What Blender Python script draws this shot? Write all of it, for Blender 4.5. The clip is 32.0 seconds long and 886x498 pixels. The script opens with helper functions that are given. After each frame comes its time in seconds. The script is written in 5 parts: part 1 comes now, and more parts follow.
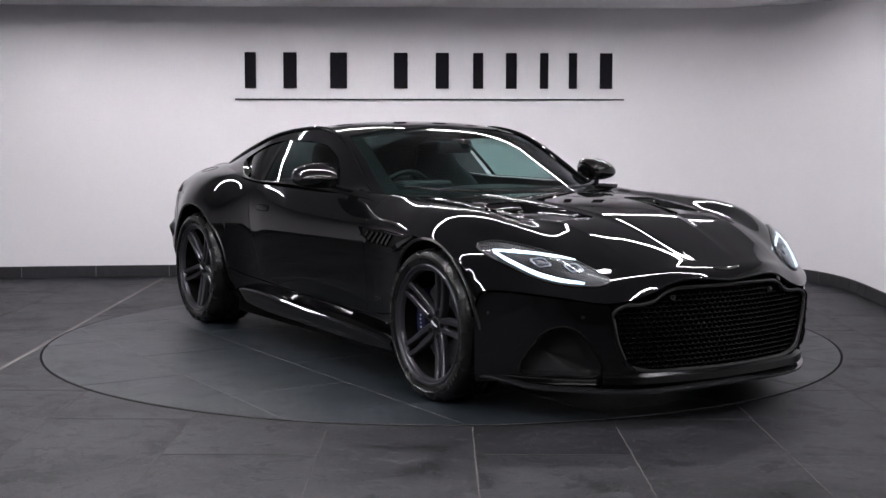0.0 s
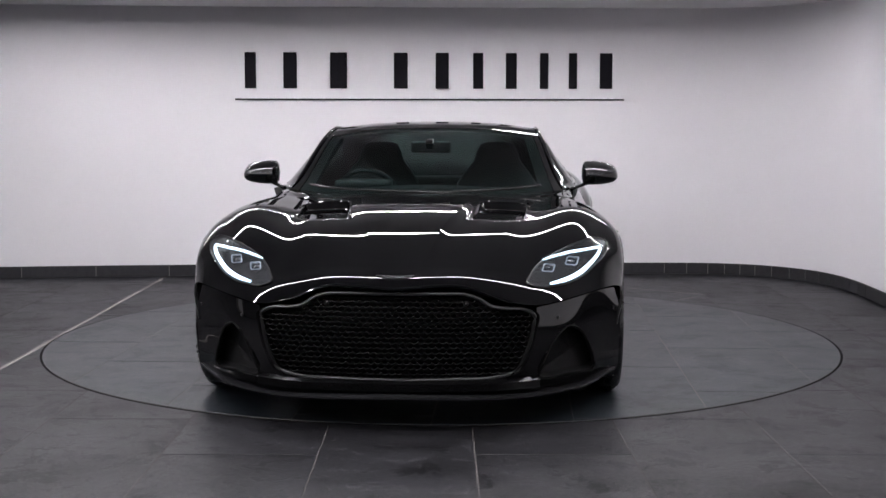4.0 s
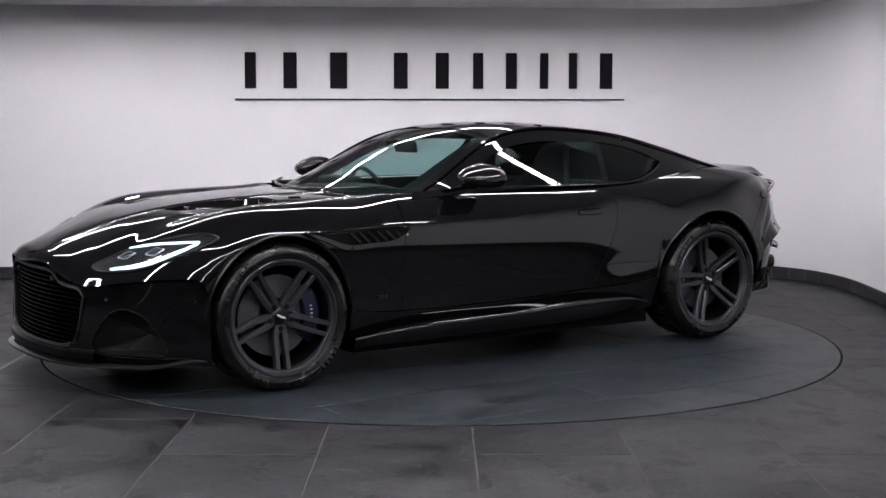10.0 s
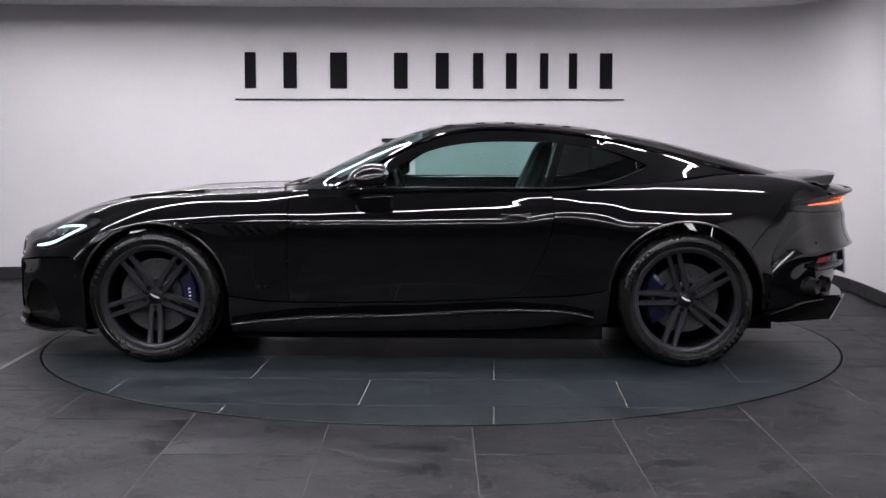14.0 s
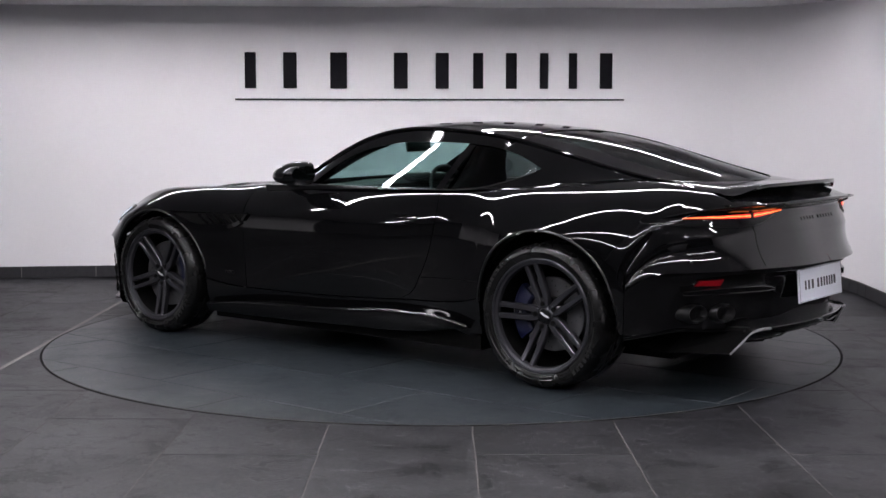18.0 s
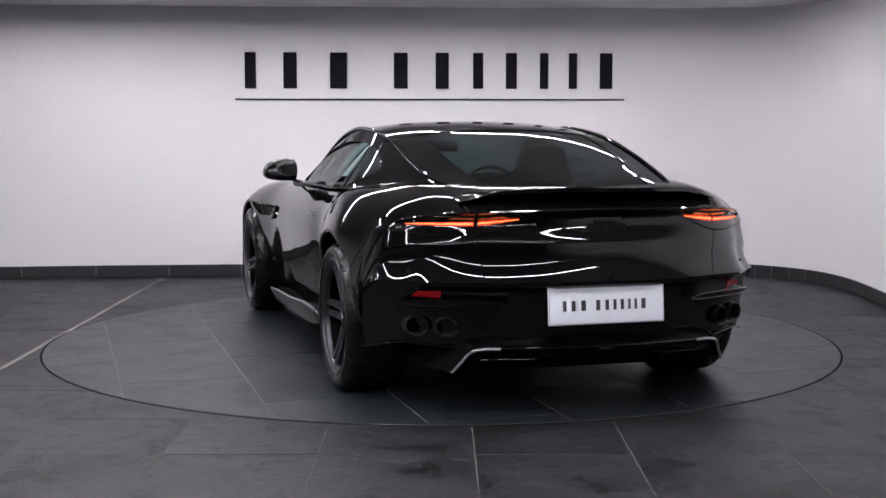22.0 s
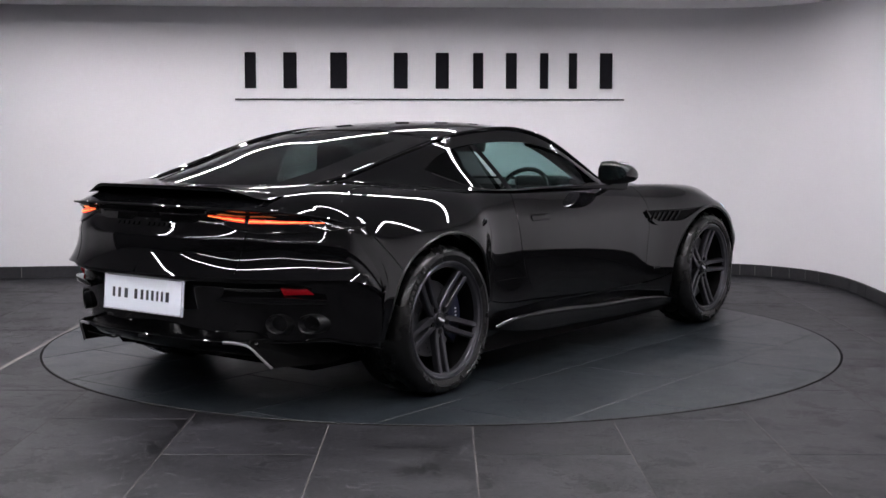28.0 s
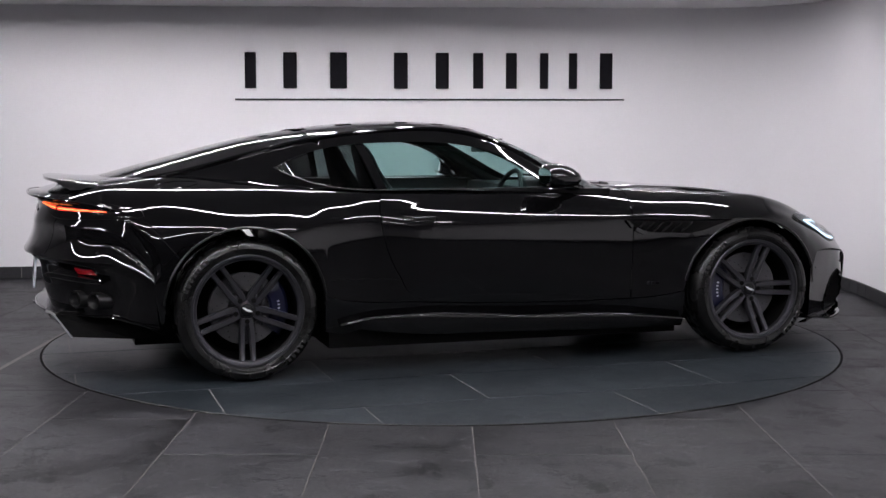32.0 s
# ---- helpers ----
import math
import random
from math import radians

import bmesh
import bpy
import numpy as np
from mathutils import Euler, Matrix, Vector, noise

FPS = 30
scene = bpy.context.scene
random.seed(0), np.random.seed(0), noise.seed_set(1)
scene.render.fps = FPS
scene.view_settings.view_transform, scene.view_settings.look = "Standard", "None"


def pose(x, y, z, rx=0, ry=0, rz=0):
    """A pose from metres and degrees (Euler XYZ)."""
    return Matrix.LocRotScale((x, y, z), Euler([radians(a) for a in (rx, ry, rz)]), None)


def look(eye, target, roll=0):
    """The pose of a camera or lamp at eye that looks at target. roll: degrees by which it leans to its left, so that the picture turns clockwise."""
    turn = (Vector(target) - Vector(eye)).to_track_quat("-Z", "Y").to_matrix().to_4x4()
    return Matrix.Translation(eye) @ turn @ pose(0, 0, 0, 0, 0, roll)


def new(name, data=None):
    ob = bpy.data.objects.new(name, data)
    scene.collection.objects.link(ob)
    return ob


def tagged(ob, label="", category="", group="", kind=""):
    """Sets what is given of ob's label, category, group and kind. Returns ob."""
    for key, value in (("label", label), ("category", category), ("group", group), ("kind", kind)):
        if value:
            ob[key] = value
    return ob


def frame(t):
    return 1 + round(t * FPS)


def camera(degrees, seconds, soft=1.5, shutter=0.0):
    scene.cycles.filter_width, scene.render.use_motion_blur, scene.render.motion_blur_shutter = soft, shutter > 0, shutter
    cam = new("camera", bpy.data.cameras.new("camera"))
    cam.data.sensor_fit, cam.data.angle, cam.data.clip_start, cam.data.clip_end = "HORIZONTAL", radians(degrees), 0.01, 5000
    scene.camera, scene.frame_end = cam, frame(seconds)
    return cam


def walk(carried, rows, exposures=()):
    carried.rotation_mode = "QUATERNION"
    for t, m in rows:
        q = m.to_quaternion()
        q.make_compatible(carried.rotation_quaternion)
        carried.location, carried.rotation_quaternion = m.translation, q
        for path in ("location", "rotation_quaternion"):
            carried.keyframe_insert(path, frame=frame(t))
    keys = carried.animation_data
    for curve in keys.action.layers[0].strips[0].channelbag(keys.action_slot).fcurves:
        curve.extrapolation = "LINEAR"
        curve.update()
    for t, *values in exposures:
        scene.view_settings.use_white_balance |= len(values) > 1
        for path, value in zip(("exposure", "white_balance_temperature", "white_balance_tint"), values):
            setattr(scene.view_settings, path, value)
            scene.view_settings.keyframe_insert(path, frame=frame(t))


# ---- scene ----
# ---------------------------------------------------------------- camera
cam = camera(37.575, 32.0, soft=1.5)
EYE = Vector((0.0, -7.731, 1.276))
_yaw, _tilt = radians(0.0644), radians(5.5127)
AIM = EYE + Vector((math.sin(_yaw) * math.cos(_tilt), math.cos(_yaw) * math.cos(_tilt), -math.sin(_tilt)))
CAMERA_POSE = look(EYE, AIM, 0.038)
walk(cam, [(0.0, CAMERA_POSE), (32.0, CAMERA_POSE)])

# turntable: radius, start angle and speed; where the car's middle stands on it
TABLE_R = 2.300
TURN_START, TURN_SPEED = -57.728, -8.8989
CAR_DX, CAR_DY = 0.0885, -0.05
CEILING_Z = 2.235
WHEEL_X, WHEEL_R = 1.410, 0.354

# ---------------------------------------------------------------- world and light
scene.view_settings.exposure = 0.0
world = bpy.data.worlds.new("world")
scene.world = world
world.use_nodes = True
world.node_tree.nodes["Background"].inputs[0].default_value = (0.01, 0.01, 0.011, 1)
world.node_tree.nodes["Background"].inputs[1].default_value = 0.3
STRIP_GLOW = 124.0
# straight ceiling strips: (x0, y0, x1, y1)
STRIPS = [(-3.7, 2.0, 2.4, 2.0), (-3.4, -0.40, 2.3, -0.40), (-6.6, -2.06, 2.6, -2.06), (-6.6, -3.80, 2.2, -3.80), (-6.6, -5.45, 2.2, -5.45)]


# ---------------------------------------------------------------- materials
def material(name, color, rough=0.5, metal=0.0, coat=0.0, grain=0.0, grain_scale=40.0, bump=0.0, stain=0.0, stain_scale=2.0,
             glow=None, glow_strength=0.0, random_tint=0.0, spec=0.5, rough_vary=0.0, spec_vary=0.0):
    m = bpy.data.materials.new(name)
    m.use_nodes = True
    nt = m.node_tree
    b = nt.nodes["Principled BSDF"]
    b.inputs["Base Color"].default_value = (*color, 1)
    b.inputs["Roughness"].default_value = rough
    b.inputs["Metallic"].default_value = metal
    b.inputs["Coat Weight"].default_value = coat
    b.inputs["Coat Roughness"].default_value = 0.02
    b.inputs["Specular IOR Level"].default_value = spec
    if glow:
        b.inputs["Emission Color"].default_value = (*glow, 1)
        b.inputs["Emission Strength"].default_value = glow_strength
    if grain or bump or stain or random_tint or rough_vary:
        tc = nt.nodes.new("ShaderNodeTexCoord")
        fine = nt.nodes.new("ShaderNodeTexNoise")
        fine.inputs["Scale"].default_value = grain_scale
        fine.inputs["Detail"].default_value = 8
        fine.inputs["Roughness"].default_value = 0.6
        nt.links.new(tc.outputs["Object"], fine.inputs["Vector"])
        broad = nt.nodes.new("ShaderNodeTexNoise")
        broad.inputs["Scale"].default_value = stain_scale
        broad.inputs["Detail"].default_value = 5
        nt.links.new(tc.outputs["Object"], broad.inputs["Vector"])

        def around(src, amount):
            r = nt.nodes.new("ShaderNodeMapRange")
            r.inputs["From Min"].default_value, r.inputs["From Max"].default_value = 0.3, 0.7
            r.inputs["To Min"].default_value, r.inputs["To Max"].default_value = 1 - amount, 1 + amount
            nt.links.new(src, r.inputs["Value"])
            return r.outputs["Result"]

        def times(a, c):
            k = nt.nodes.new("ShaderNodeMath")
            k.operation = "MULTIPLY"
            nt.links.new(a, k.inputs[0])
            nt.links.new(c, k.inputs[1])
            return k.outputs[0]

        val = times(around(fine.outputs["Fac"], grain), around(broad.outputs["Fac"], stain))
        if random_tint:
            oi = nt.nodes.new("ShaderNodeObjectInfo")
            r = nt.nodes.new("ShaderNodeMapRange")
            r.inputs["To Min"].default_value, r.inputs["To Max"].default_value = 1 - random_tint, 1 + random_tint
            nt.links.new(oi.outputs["Random"], r.inputs["Value"])
            val = times(val, r.outputs["Result"])
        mul = nt.nodes.new("ShaderNodeVectorMath")
        mul.operation = "SCALE"
        mul.inputs[0].default_value = color
        nt.links.new(val, mul.inputs["Scale"])
        nt.links.new(mul.outputs[0], b.inputs["Base Color"])
        if spec_vary:
            k = times(around(fine.outputs["Fac"], 0.55 * spec_vary), around(broad.outputs["Fac"], 0.35 * spec_vary))
            lev = nt.nodes.new("ShaderNodeMath")
            lev.operation = "MULTIPLY"
            lev.inputs[1].default_value = spec
            nt.links.new(k, lev.inputs[0])
            nt.links.new(lev.outputs[0], b.inputs["Specular IOR Level"])
        if rough_vary:
            r = nt.nodes.new("ShaderNodeMapRange")
            r.inputs["From Min"].default_value, r.inputs["From Max"].default_value = 0.3, 0.7
            r.inputs["To Min"].default_value, r.inputs["To Max"].default_value = max(0.0, rough - rough_vary), rough + rough_vary
            nt.links.new(broad.outputs["Fac"], r.inputs["Value"])
            nt.links.new(r.outputs["Result"], b.inputs["Roughness"])
        if bump:
            bp = nt.nodes.new("ShaderNodeBump")
            bp.inputs["Strength"].default_value = bump
            bp.inputs["Distance"].default_value = 0.004
            nt.links.new(fine.outputs["Fac"], bp.inputs["Height"])
            nt.links.new(bp.outputs["Normal"], b.inputs["Normal"])
    return m


def glass_material(name, tint, ior=1.5):
    """A thin pane: tinted, with a clear sheen."""
    m = bpy.data.materials.new(name)
    m.use_nodes = True
    nt = m.node_tree
    nt.nodes.remove(nt.nodes["Principled BSDF"])
    out = nt.nodes["Material Output"]
    clear = nt.nodes.new("ShaderNodeBsdfTransparent")
    clear.inputs[0].default_value = (*tint, 1)
    sheen = nt.nodes.new("ShaderNodeBsdfGlossy")
    sheen.inputs["Roughness"].default_value = 0.01
    face = nt.nodes.new("ShaderNodeLayerWeight")
    face.inputs[0].default_value = 0.5
    steep = nt.nodes.new("ShaderNodeMath")
    steep.operation = "POWER"
    steep.inputs[1].default_value = 5.0
    nt.links.new(face.outputs["Facing"], steep.inputs[0])
    fr = nt.nodes.new("ShaderNodeMath")
    fr.operation = "MULTIPLY_ADD"
    fr.inputs[1].default_value, fr.inputs[2].default_value = 0.955, 0.045
    nt.links.new(steep.outputs[0], fr.inputs[0])
    mix = nt.nodes.new("ShaderNodeMixShader")
    nt.links.new(fr.outputs[0], mix.inputs[0])
    nt.links.new(clear.outputs[0], mix.inputs[1])
    nt.links.new(sheen.outputs[0], mix.inputs[2])
    nt.links.new(mix.outputs[0], out.inputs[0])
    return m


def slate_material(name, color, rough, spec, relief):
    """Riven slate: flat flakes that step down from one another with pale broken edges, cloudy tone and fine grit; each tile differs."""
    m = bpy.data.materials.new(name)
    m.use_nodes = True
    nt = m.node_tree
    b = nt.nodes["Principled BSDF"]

    def node(kind, **values):
        n = nt.nodes.new(kind)
        for key, v in values.items():
            n.inputs[key.replace("_", " ")].default_value = v
        return n

    def calc(op, a, c):
        n = nt.nodes.new("ShaderNodeMath")
        n.operation = op
        for i, v in enumerate((a, c)):
            if isinstance(v, (int, float)):
                n.inputs[i].default_value = v
            else:
                nt.links.new(v, n.inputs[i])
        return n.outputs[0]

    def span(src, f0, f1, t0, t1):
        n = node("ShaderNodeMapRange")
        for i, v in enumerate((f0, f1, t0, t1)):
            n.inputs[i + 1].default_value = v
        nt.links.new(src, n.inputs[0])
        return n.outputs[0]

    tc, oi = nt.nodes.new("ShaderNodeTexCoord"), nt.nodes.new("ShaderNodeObjectInfo")
    shift = nt.nodes.new("ShaderNodeVectorMath")
    shift.operation = "MULTIPLY_ADD"
    shift.inputs[1].default_value = (7.0, 3.0, 11.0)
    nt.links.new(oi.outputs["Random"], shift.inputs[0])
    nt.links.new(tc.outputs["Object"], shift.inputs[2])

    def noise_of(scale, detail, rough_, warp):
        n = node("ShaderNodeTexNoise", Scale=scale, Detail=detail, Roughness=rough_, Distortion=warp)
        nt.links.new(shift.outputs[0], n.inputs["Vector"])
        return n.outputs["Fac"]

    flakes, cloud, grit = noise_of(4.0, 12, .70, .3), noise_of(2.2, 6, .6, .3), noise_of(70, 8, .7, 0)
    band = calc("MULTIPLY", flakes, 7.0)
    step = calc("FLOOR", band, 0)
    rest = calc("FRACT", band, 0)
    edge = span(rest, .0, .07, 1.0, 0.0)
    layer = calc("FRACT", calc("MULTIPLY", step, .618), 0)      # each layer has its own tone
    height = calc("ADD", calc("ADD", step, span(rest, .0, .10, 0, 1)), calc("MULTIPLY", grit, .9))
    tone = calc("MULTIPLY", span(cloud, .32, .68, 1 - .5 * relief, 1 + .5 * relief), span(grit, .3, .7, .45, 1.55))
    tone = calc("MULTIPLY", tone, span(edge, 0, 1, 1.0, 2.8))
    tone = calc("MULTIPLY", tone, span(flakes, .34, .66, 1 - .4 * relief, 1 + .4 * relief))
    tone = calc("MULTIPLY", tone, span(layer, 0, 1, 1 - .36 * relief, 1 + .36 * relief))
    tone = calc("MULTIPLY", tone, span(oi.outputs["Random"], 0, 1, .88, 1.12))
    mul = nt.nodes.new("ShaderNodeVectorMath")
    mul.operation = "SCALE"
    mul.inputs[0].default_value = color
    nt.links.new(tone, mul.inputs["Scale"])
    nt.links.new(mul.outputs[0], b.inputs["Base Color"])
    gloss = calc("MULTIPLY", span(cloud, .3, .7, 1 - .28 * relief, 1 + .28 * relief), span(grit, .3, .7, 1 - .35 * relief, 1 + .35 * relief))
    gloss = calc("MULTIPLY", gloss, span(flakes, .35, .65, 1 - .34 * relief, 1 + .34 * relief))
    gloss = calc("MULTIPLY", gloss, span(layer, 0, 1, 1 - .34 * relief, 1 + .34 * relief))
    gloss = calc("MULTIPLY", gloss, span(edge, 0, 1, 1.0, 1 + .8 * relief))
    nt.links.new(calc("MULTIPLY", gloss, spec), b.inputs["Specular IOR Level"])
    nt.links.new(span(flakes, .3, .7, rough - .08, rough + .08), b.inputs["Roughness"])
    bp = node("ShaderNodeBump", Strength=.7 * relief, Distance=.0022)
    nt.links.new(height, bp.inputs["Height"])
    nt.links.new(bp.outputs["Normal"], b.inputs["Normal"])
    return m


WALL = material("white_wall_paint", (0.78, 0.765, 0.785), 0.6, grain=0.015, grain_scale=60, bump=0.04, stain=0.02, stain_scale=0.8)
CEIL = material("ceiling_paint", (0.62, 0.61, 0.62), 0.7, grain=0.02, grain_scale=30, stain=0.03)
DARK_WALL = material("dark_showroom_wall", (0.03, 0.03, 0.032), 0.7, grain=0.1, stain=0.1)
SLATE = slate_material("grey_slate", (0.0135, 0.0133, 0.0151), 0.44, 0.126, 1.0)
TABLE_SLATE = slate_material("turntable_slate", (0.0122, 0.0158, 0.0186), 0.40, 0.232, 0.45)
GROUT = material("grout", (0.062, 0.057, 0.054), 0.9, grain=0.2, grain_scale=50)
PALE_GROUT = material("pale_joint", (0.17, 0.160, 0.150), 0.8, grain=0.2, grain_scale=50)
SKIRT = material("skirting_slate", (0.026, 0.026, 0.029), 0.5, spec=0.3, grain=0.2, grain_scale=30, bump=0.15, random_tint=0.12)
# Near-black stands for the shade in the slit round the platform.
RING = material("turntable_gap_shade", (0.0008, 0.0008, 0.0009), 0.7, spec=0.03, grain=0.3, grain_scale=20)
SIGN = material("dark_sign_letter", (0.012, 0.0115, 0.014), 0.9, spec=0.1, grain=0.1)
LIGHT = material("led_strip", (1, 1, 1), 0.5, glow=(1.0, 0.968, 1.025), glow_strength=STRIP_GLOW)
PAINT = material("black_gloss_paint", (0.0022, 0.0022, 0.0025), 0.03, coat=0.0)
TRIM = material("black_satin_trim", (0.006, 0.006, 0.006), 0.28, grain=0.1)
CARBON = material("gloss_carbon", (0.012, 0.012, 0.013), 0.12, grain=0.3, grain_scale=300)
# Near-black for trim, and for the shade inside vents and wheel barrels.
DARK = material("dark_void", (0.002, 0.002, 0.002), 0.7, spec=0.08, grain=0.1)
MESH = material("black_grille", (0.0013, 0.0013, 0.0015), 0.24, spec=0.09, grain=0.1)
RUBBER = material("tyre_rubber", (0.0045, 0.0045, 0.0045), 0.26, spec=0.36, spec_vary=0.3, rough_vary=0.08, grain=0.2, grain_scale=30, bump=0.15, stain=0.25, stain_scale=9)
TYRE_MARK = material("tyre_lettering", (0.012, 0.012, 0.012), 0.35, spec=0.4, grain=0.2)
RIM = material("satin_anthracite_rim", (0.056, 0.056, 0.063), 0.30, metal=0.75, grain=0.05, grain_scale=80)
STEEL = material("brake_steel", (0.075, 0.075, 0.08), 0.42, metal=0.35, grain=0.12, grain_scale=90)
BLUE = material("blue_caliper", (0.004, 0.0058, 0.026), 0.3, grain=0.08)
LEATHER = material("black_leather", (0.0055, 0.0055, 0.006), 0.45, spec=0.3, grain=0.15, grain_scale=120, bump=0.2, stain=0.1)
PLATE = material("white_plate", (0.86, 0.90, 0.97), 0.25, grain=0.02)
INK = material("dark_bars", (0.03, 0.03, 0.04), 0.5, grain=0.05)
RED_GLASS = material("red_reflector", (0.30, 0.006, 0.012), 0.15, grain=0.15, grain_scale=150)
TAIL_GLOW = material("tail_glow", (0.6, 0.05, 0.02), 0.3, glow=(1.0, 0.026, 0.018), glow_strength=1.0)
TAIL_CORE = material("tail_core", (0.8, 0.3, 0.1), 0.3, glow=(1.0, 0.225, 0.06), glow_strength=2.35)
DRL = material("running_light", (0.9, 0.95, 1.0), 0.3, glow=(0.62, 0.85, 1.0), glow_strength=2.3)
LAMP_SILVER = material("lamp_silver", (0.42, 0.46, 0.52), 0.30, metal=0.55, grain=0.1)
LAMP_DARK = material("lamp_housing", (0.003, 0.0032, 0.004), 0.30, spec=0.2)
# Pale grey stands for the glint along the gloss black fin edge.
FIN_GLINT = material("fin_edge_glint", (0.34, 0.34, 0.35), 0.32, metal=0.7, grain=0.1, grain_scale=200)
LAMP_LENS = material("dark_projector_lens", (0.02, 0.022, 0.026), 0.06, grain=0.05)
WINDOW = glass_material("green_tinted_glass", (0.52, 0.68, 0.66))
PRIVACY = glass_material("dark_privacy_glass", (0.12, 0.13, 0.13))
LENS = glass_material("clear_lens", (0.92, 0.94, 0.96))
MIRROR = material("mirror_glass", (0.75, 0.78, 0.8), 0.01, metal=1.0)


# ---------------------------------------------------------------- helpers
def finish(name, bm, mat, smooth=True, flat_angle=None):
    me = bpy.data.meshes.new(name)
    bm.to_mesh(me)
    bm.free()
    me.materials.append(mat)
    if smooth:
        me.shade_smooth()
        if flat_angle:
            me.set_sharp_from_angle(angle=radians(flat_angle))
    return me


def part(name, bm, mat, parent, label="", smooth=True, flat_angle=35):
    ob = new(name, finish(name, bm, mat, smooth, flat_angle))
    ob.parent = parent
    if label:
        tagged(ob, label)
    return ob


def thing(name, bm, mat, label, category, kind="", group="", smooth=True, flat_angle=35):
    return tagged(new(name, finish(name, bm, mat, smooth, flat_angle)), label, category, group, kind)


def box(bm, x0, x1, y0, y1, z0, z1, m=None):
    r = bmesh.ops.create_cube(bm, size=1)
    t = Matrix.Translation(((x0 + x1) / 2, (y0 + y1) / 2, (z0 + z1) / 2)) @ Matrix.Diagonal((abs(x1 - x0), abs(y1 - y0), abs(z1 - z0), 1))
    bmesh.ops.transform(bm, matrix=(m @ t) if m else t, verts=r["verts"])
    return r["verts"]


def soft_box(bm, x0, x1, y0, y1, z0, z1, r=0.01, seg=2, m=None):
    vs = box(bm, x0, x1, y0, y1, z0, z1)
    es = list({e for v in vs for e in v.link_edges})
    got = bmesh.ops.bevel(bm, geom=es, offset=r, segments=seg, profile=0.5, affect="EDGES")
    if m:
        allv = {v for f in got["faces"] for v in f.verts} | {v for v in vs if v.is_valid}
        bmesh.ops.transform(bm, matrix=m, verts=list(allv))


def grid(bm, rows, closed=False):
    """Faces between rows of points."""
    vr = [[bm.verts.new(p) for p in row] for row in rows]
    for a, b in zip(vr, vr[1:]):
        n = len(a)
        for i in range(n if closed else n - 1):
            j = (i + 1) % n
            try:
                bm.faces.new((a[i], a[j], b[j], b[i]))
            except ValueError:
                pass
    return vr


def flipped(rows):
    return [[Vector((p[0], -p[1], p[2])) for p in row] for row in rows]


def weld(bm, d=0.0004):
    bmesh.ops.remove_doubles(bm, verts=bm.verts, dist=d)
    bmesh.ops.recalc_face_normals(bm, faces=bm.faces)


def tube(bm, pts, r, seg=8, closed=False, flat=1.0):
    """A round bar along points; flat squeezes it vertically."""
    n = len(pts)
    rings = []
    pts = [Vector(p) for p in pts]
    for i, p in enumerate(pts):
        a = pts[(i - 1) % n] if closed or i else p
        c = pts[(i + 1) % n] if closed or i < n - 1 else p
        t = (c - a).normalized()
        side = t.cross(Vector((0, 0, 1)))
        side = side.normalized() if side.length > 1e-3 else Vector((1, 0, 0))
        up = side.cross(t).normalized()
        rr = r[i] if isinstance(r, (list, tuple)) else r
        rings.append([p + side * rr * math.cos(2 * math.pi * k / seg) + up * rr * flat * math.sin(2 * math.pi * k / seg) for k in range(seg)])
    if closed:
        rings.append(rings[0])
    vr = grid(bm, rings, True)
    if not closed:
        for row in (vr[0], vr[-1]):
            bm.faces.new(row)
    weld(bm, 0.00002)


def hermite(ks, vs, k):
    """A smooth curve through values vs at rising ks."""
    n = len(ks)
    k = min(max(k, ks[0]), ks[-1])
    i = 0
    while i < n - 2 and k > ks[i + 1]:
        i += 1
    h = ks[i + 1] - ks[i]
    d = (vs[i + 1] - vs[i]) / h

    def slope(j):
        if j == 0:
            return (vs[1] - vs[0]) / (ks[1] - ks[0])
        if j == n - 1:
            return (vs[-1] - vs[-2]) / (ks[-1] - ks[-2])
        a, b = ks[j] - ks[j - 1], ks[j + 1] - ks[j]
        return ((vs[j] - vs[j - 1]) / a * b + (vs[j + 1] - vs[j]) / b * a) / (a + b)

    m0, m1 = slope(i), slope(i + 1)
    t = (k - ks[i]) / h
    return vs[i] * (1 + 2 * t) * (1 - t) ** 2 + m0 * h * t * (1 - t) ** 2 + vs[i + 1] * t * t * (3 - 2 * t) + m1 * h * t * t * (t - 1)


class Loft:
    """A surface through feature lines; each line is rows of (u, x, y, z), rising in u."""

    def __init__(self, lines, ss, mirrored=True, split=None, tuck=0.0):
        self.mirrored, self.split, self.tuck = mirrored, split, tuck
        self.lines = [sorted(l) for l in lines]
        self.ss = ss
        self.cols = [[[r[i] for r in l] for i in range(4)] for l in self.lines]

    def rail(self, k, u):
        c = self.cols[k]
        return tuple(hermite(c[0], c[i], u) for i in (1, 2, 3))

    def section(self, u):
        return [self.rail(k, u) for k in range(len(self.lines))]

    def at(self, u, s, sec=None):
        sec = sec or self.section(u)
        ss = self.ss
        if self.split:
            k = self.split
            sec, ss = (sec[:k + 1], ss[:k + 1]) if s <= ss[k] else (sec[k:], ss[k:])
        if self.mirrored and ss[0] == 0:
            a = sec[1]
            sec, ss = [(a[0], -a[1], a[2])] + list(sec), [-ss[1]] + list(ss)
        p = Vector([hermite(ss, [q[i] for q in sec], s) for i in range(3)])
        if self.tuck:
            p.y -= self.tuck * ramp(-1.55, -1.95, p.x) * ramp(.5, .85, p.y)
        return p


def ramp(a, b, x):
    t = min(max((x - a) / (b - a), 0), 1)
    return t * t * (3 - 2 * t)


def steps(a, b, n):
    return [a + (b - a) * i / n for i in range(n + 1)]


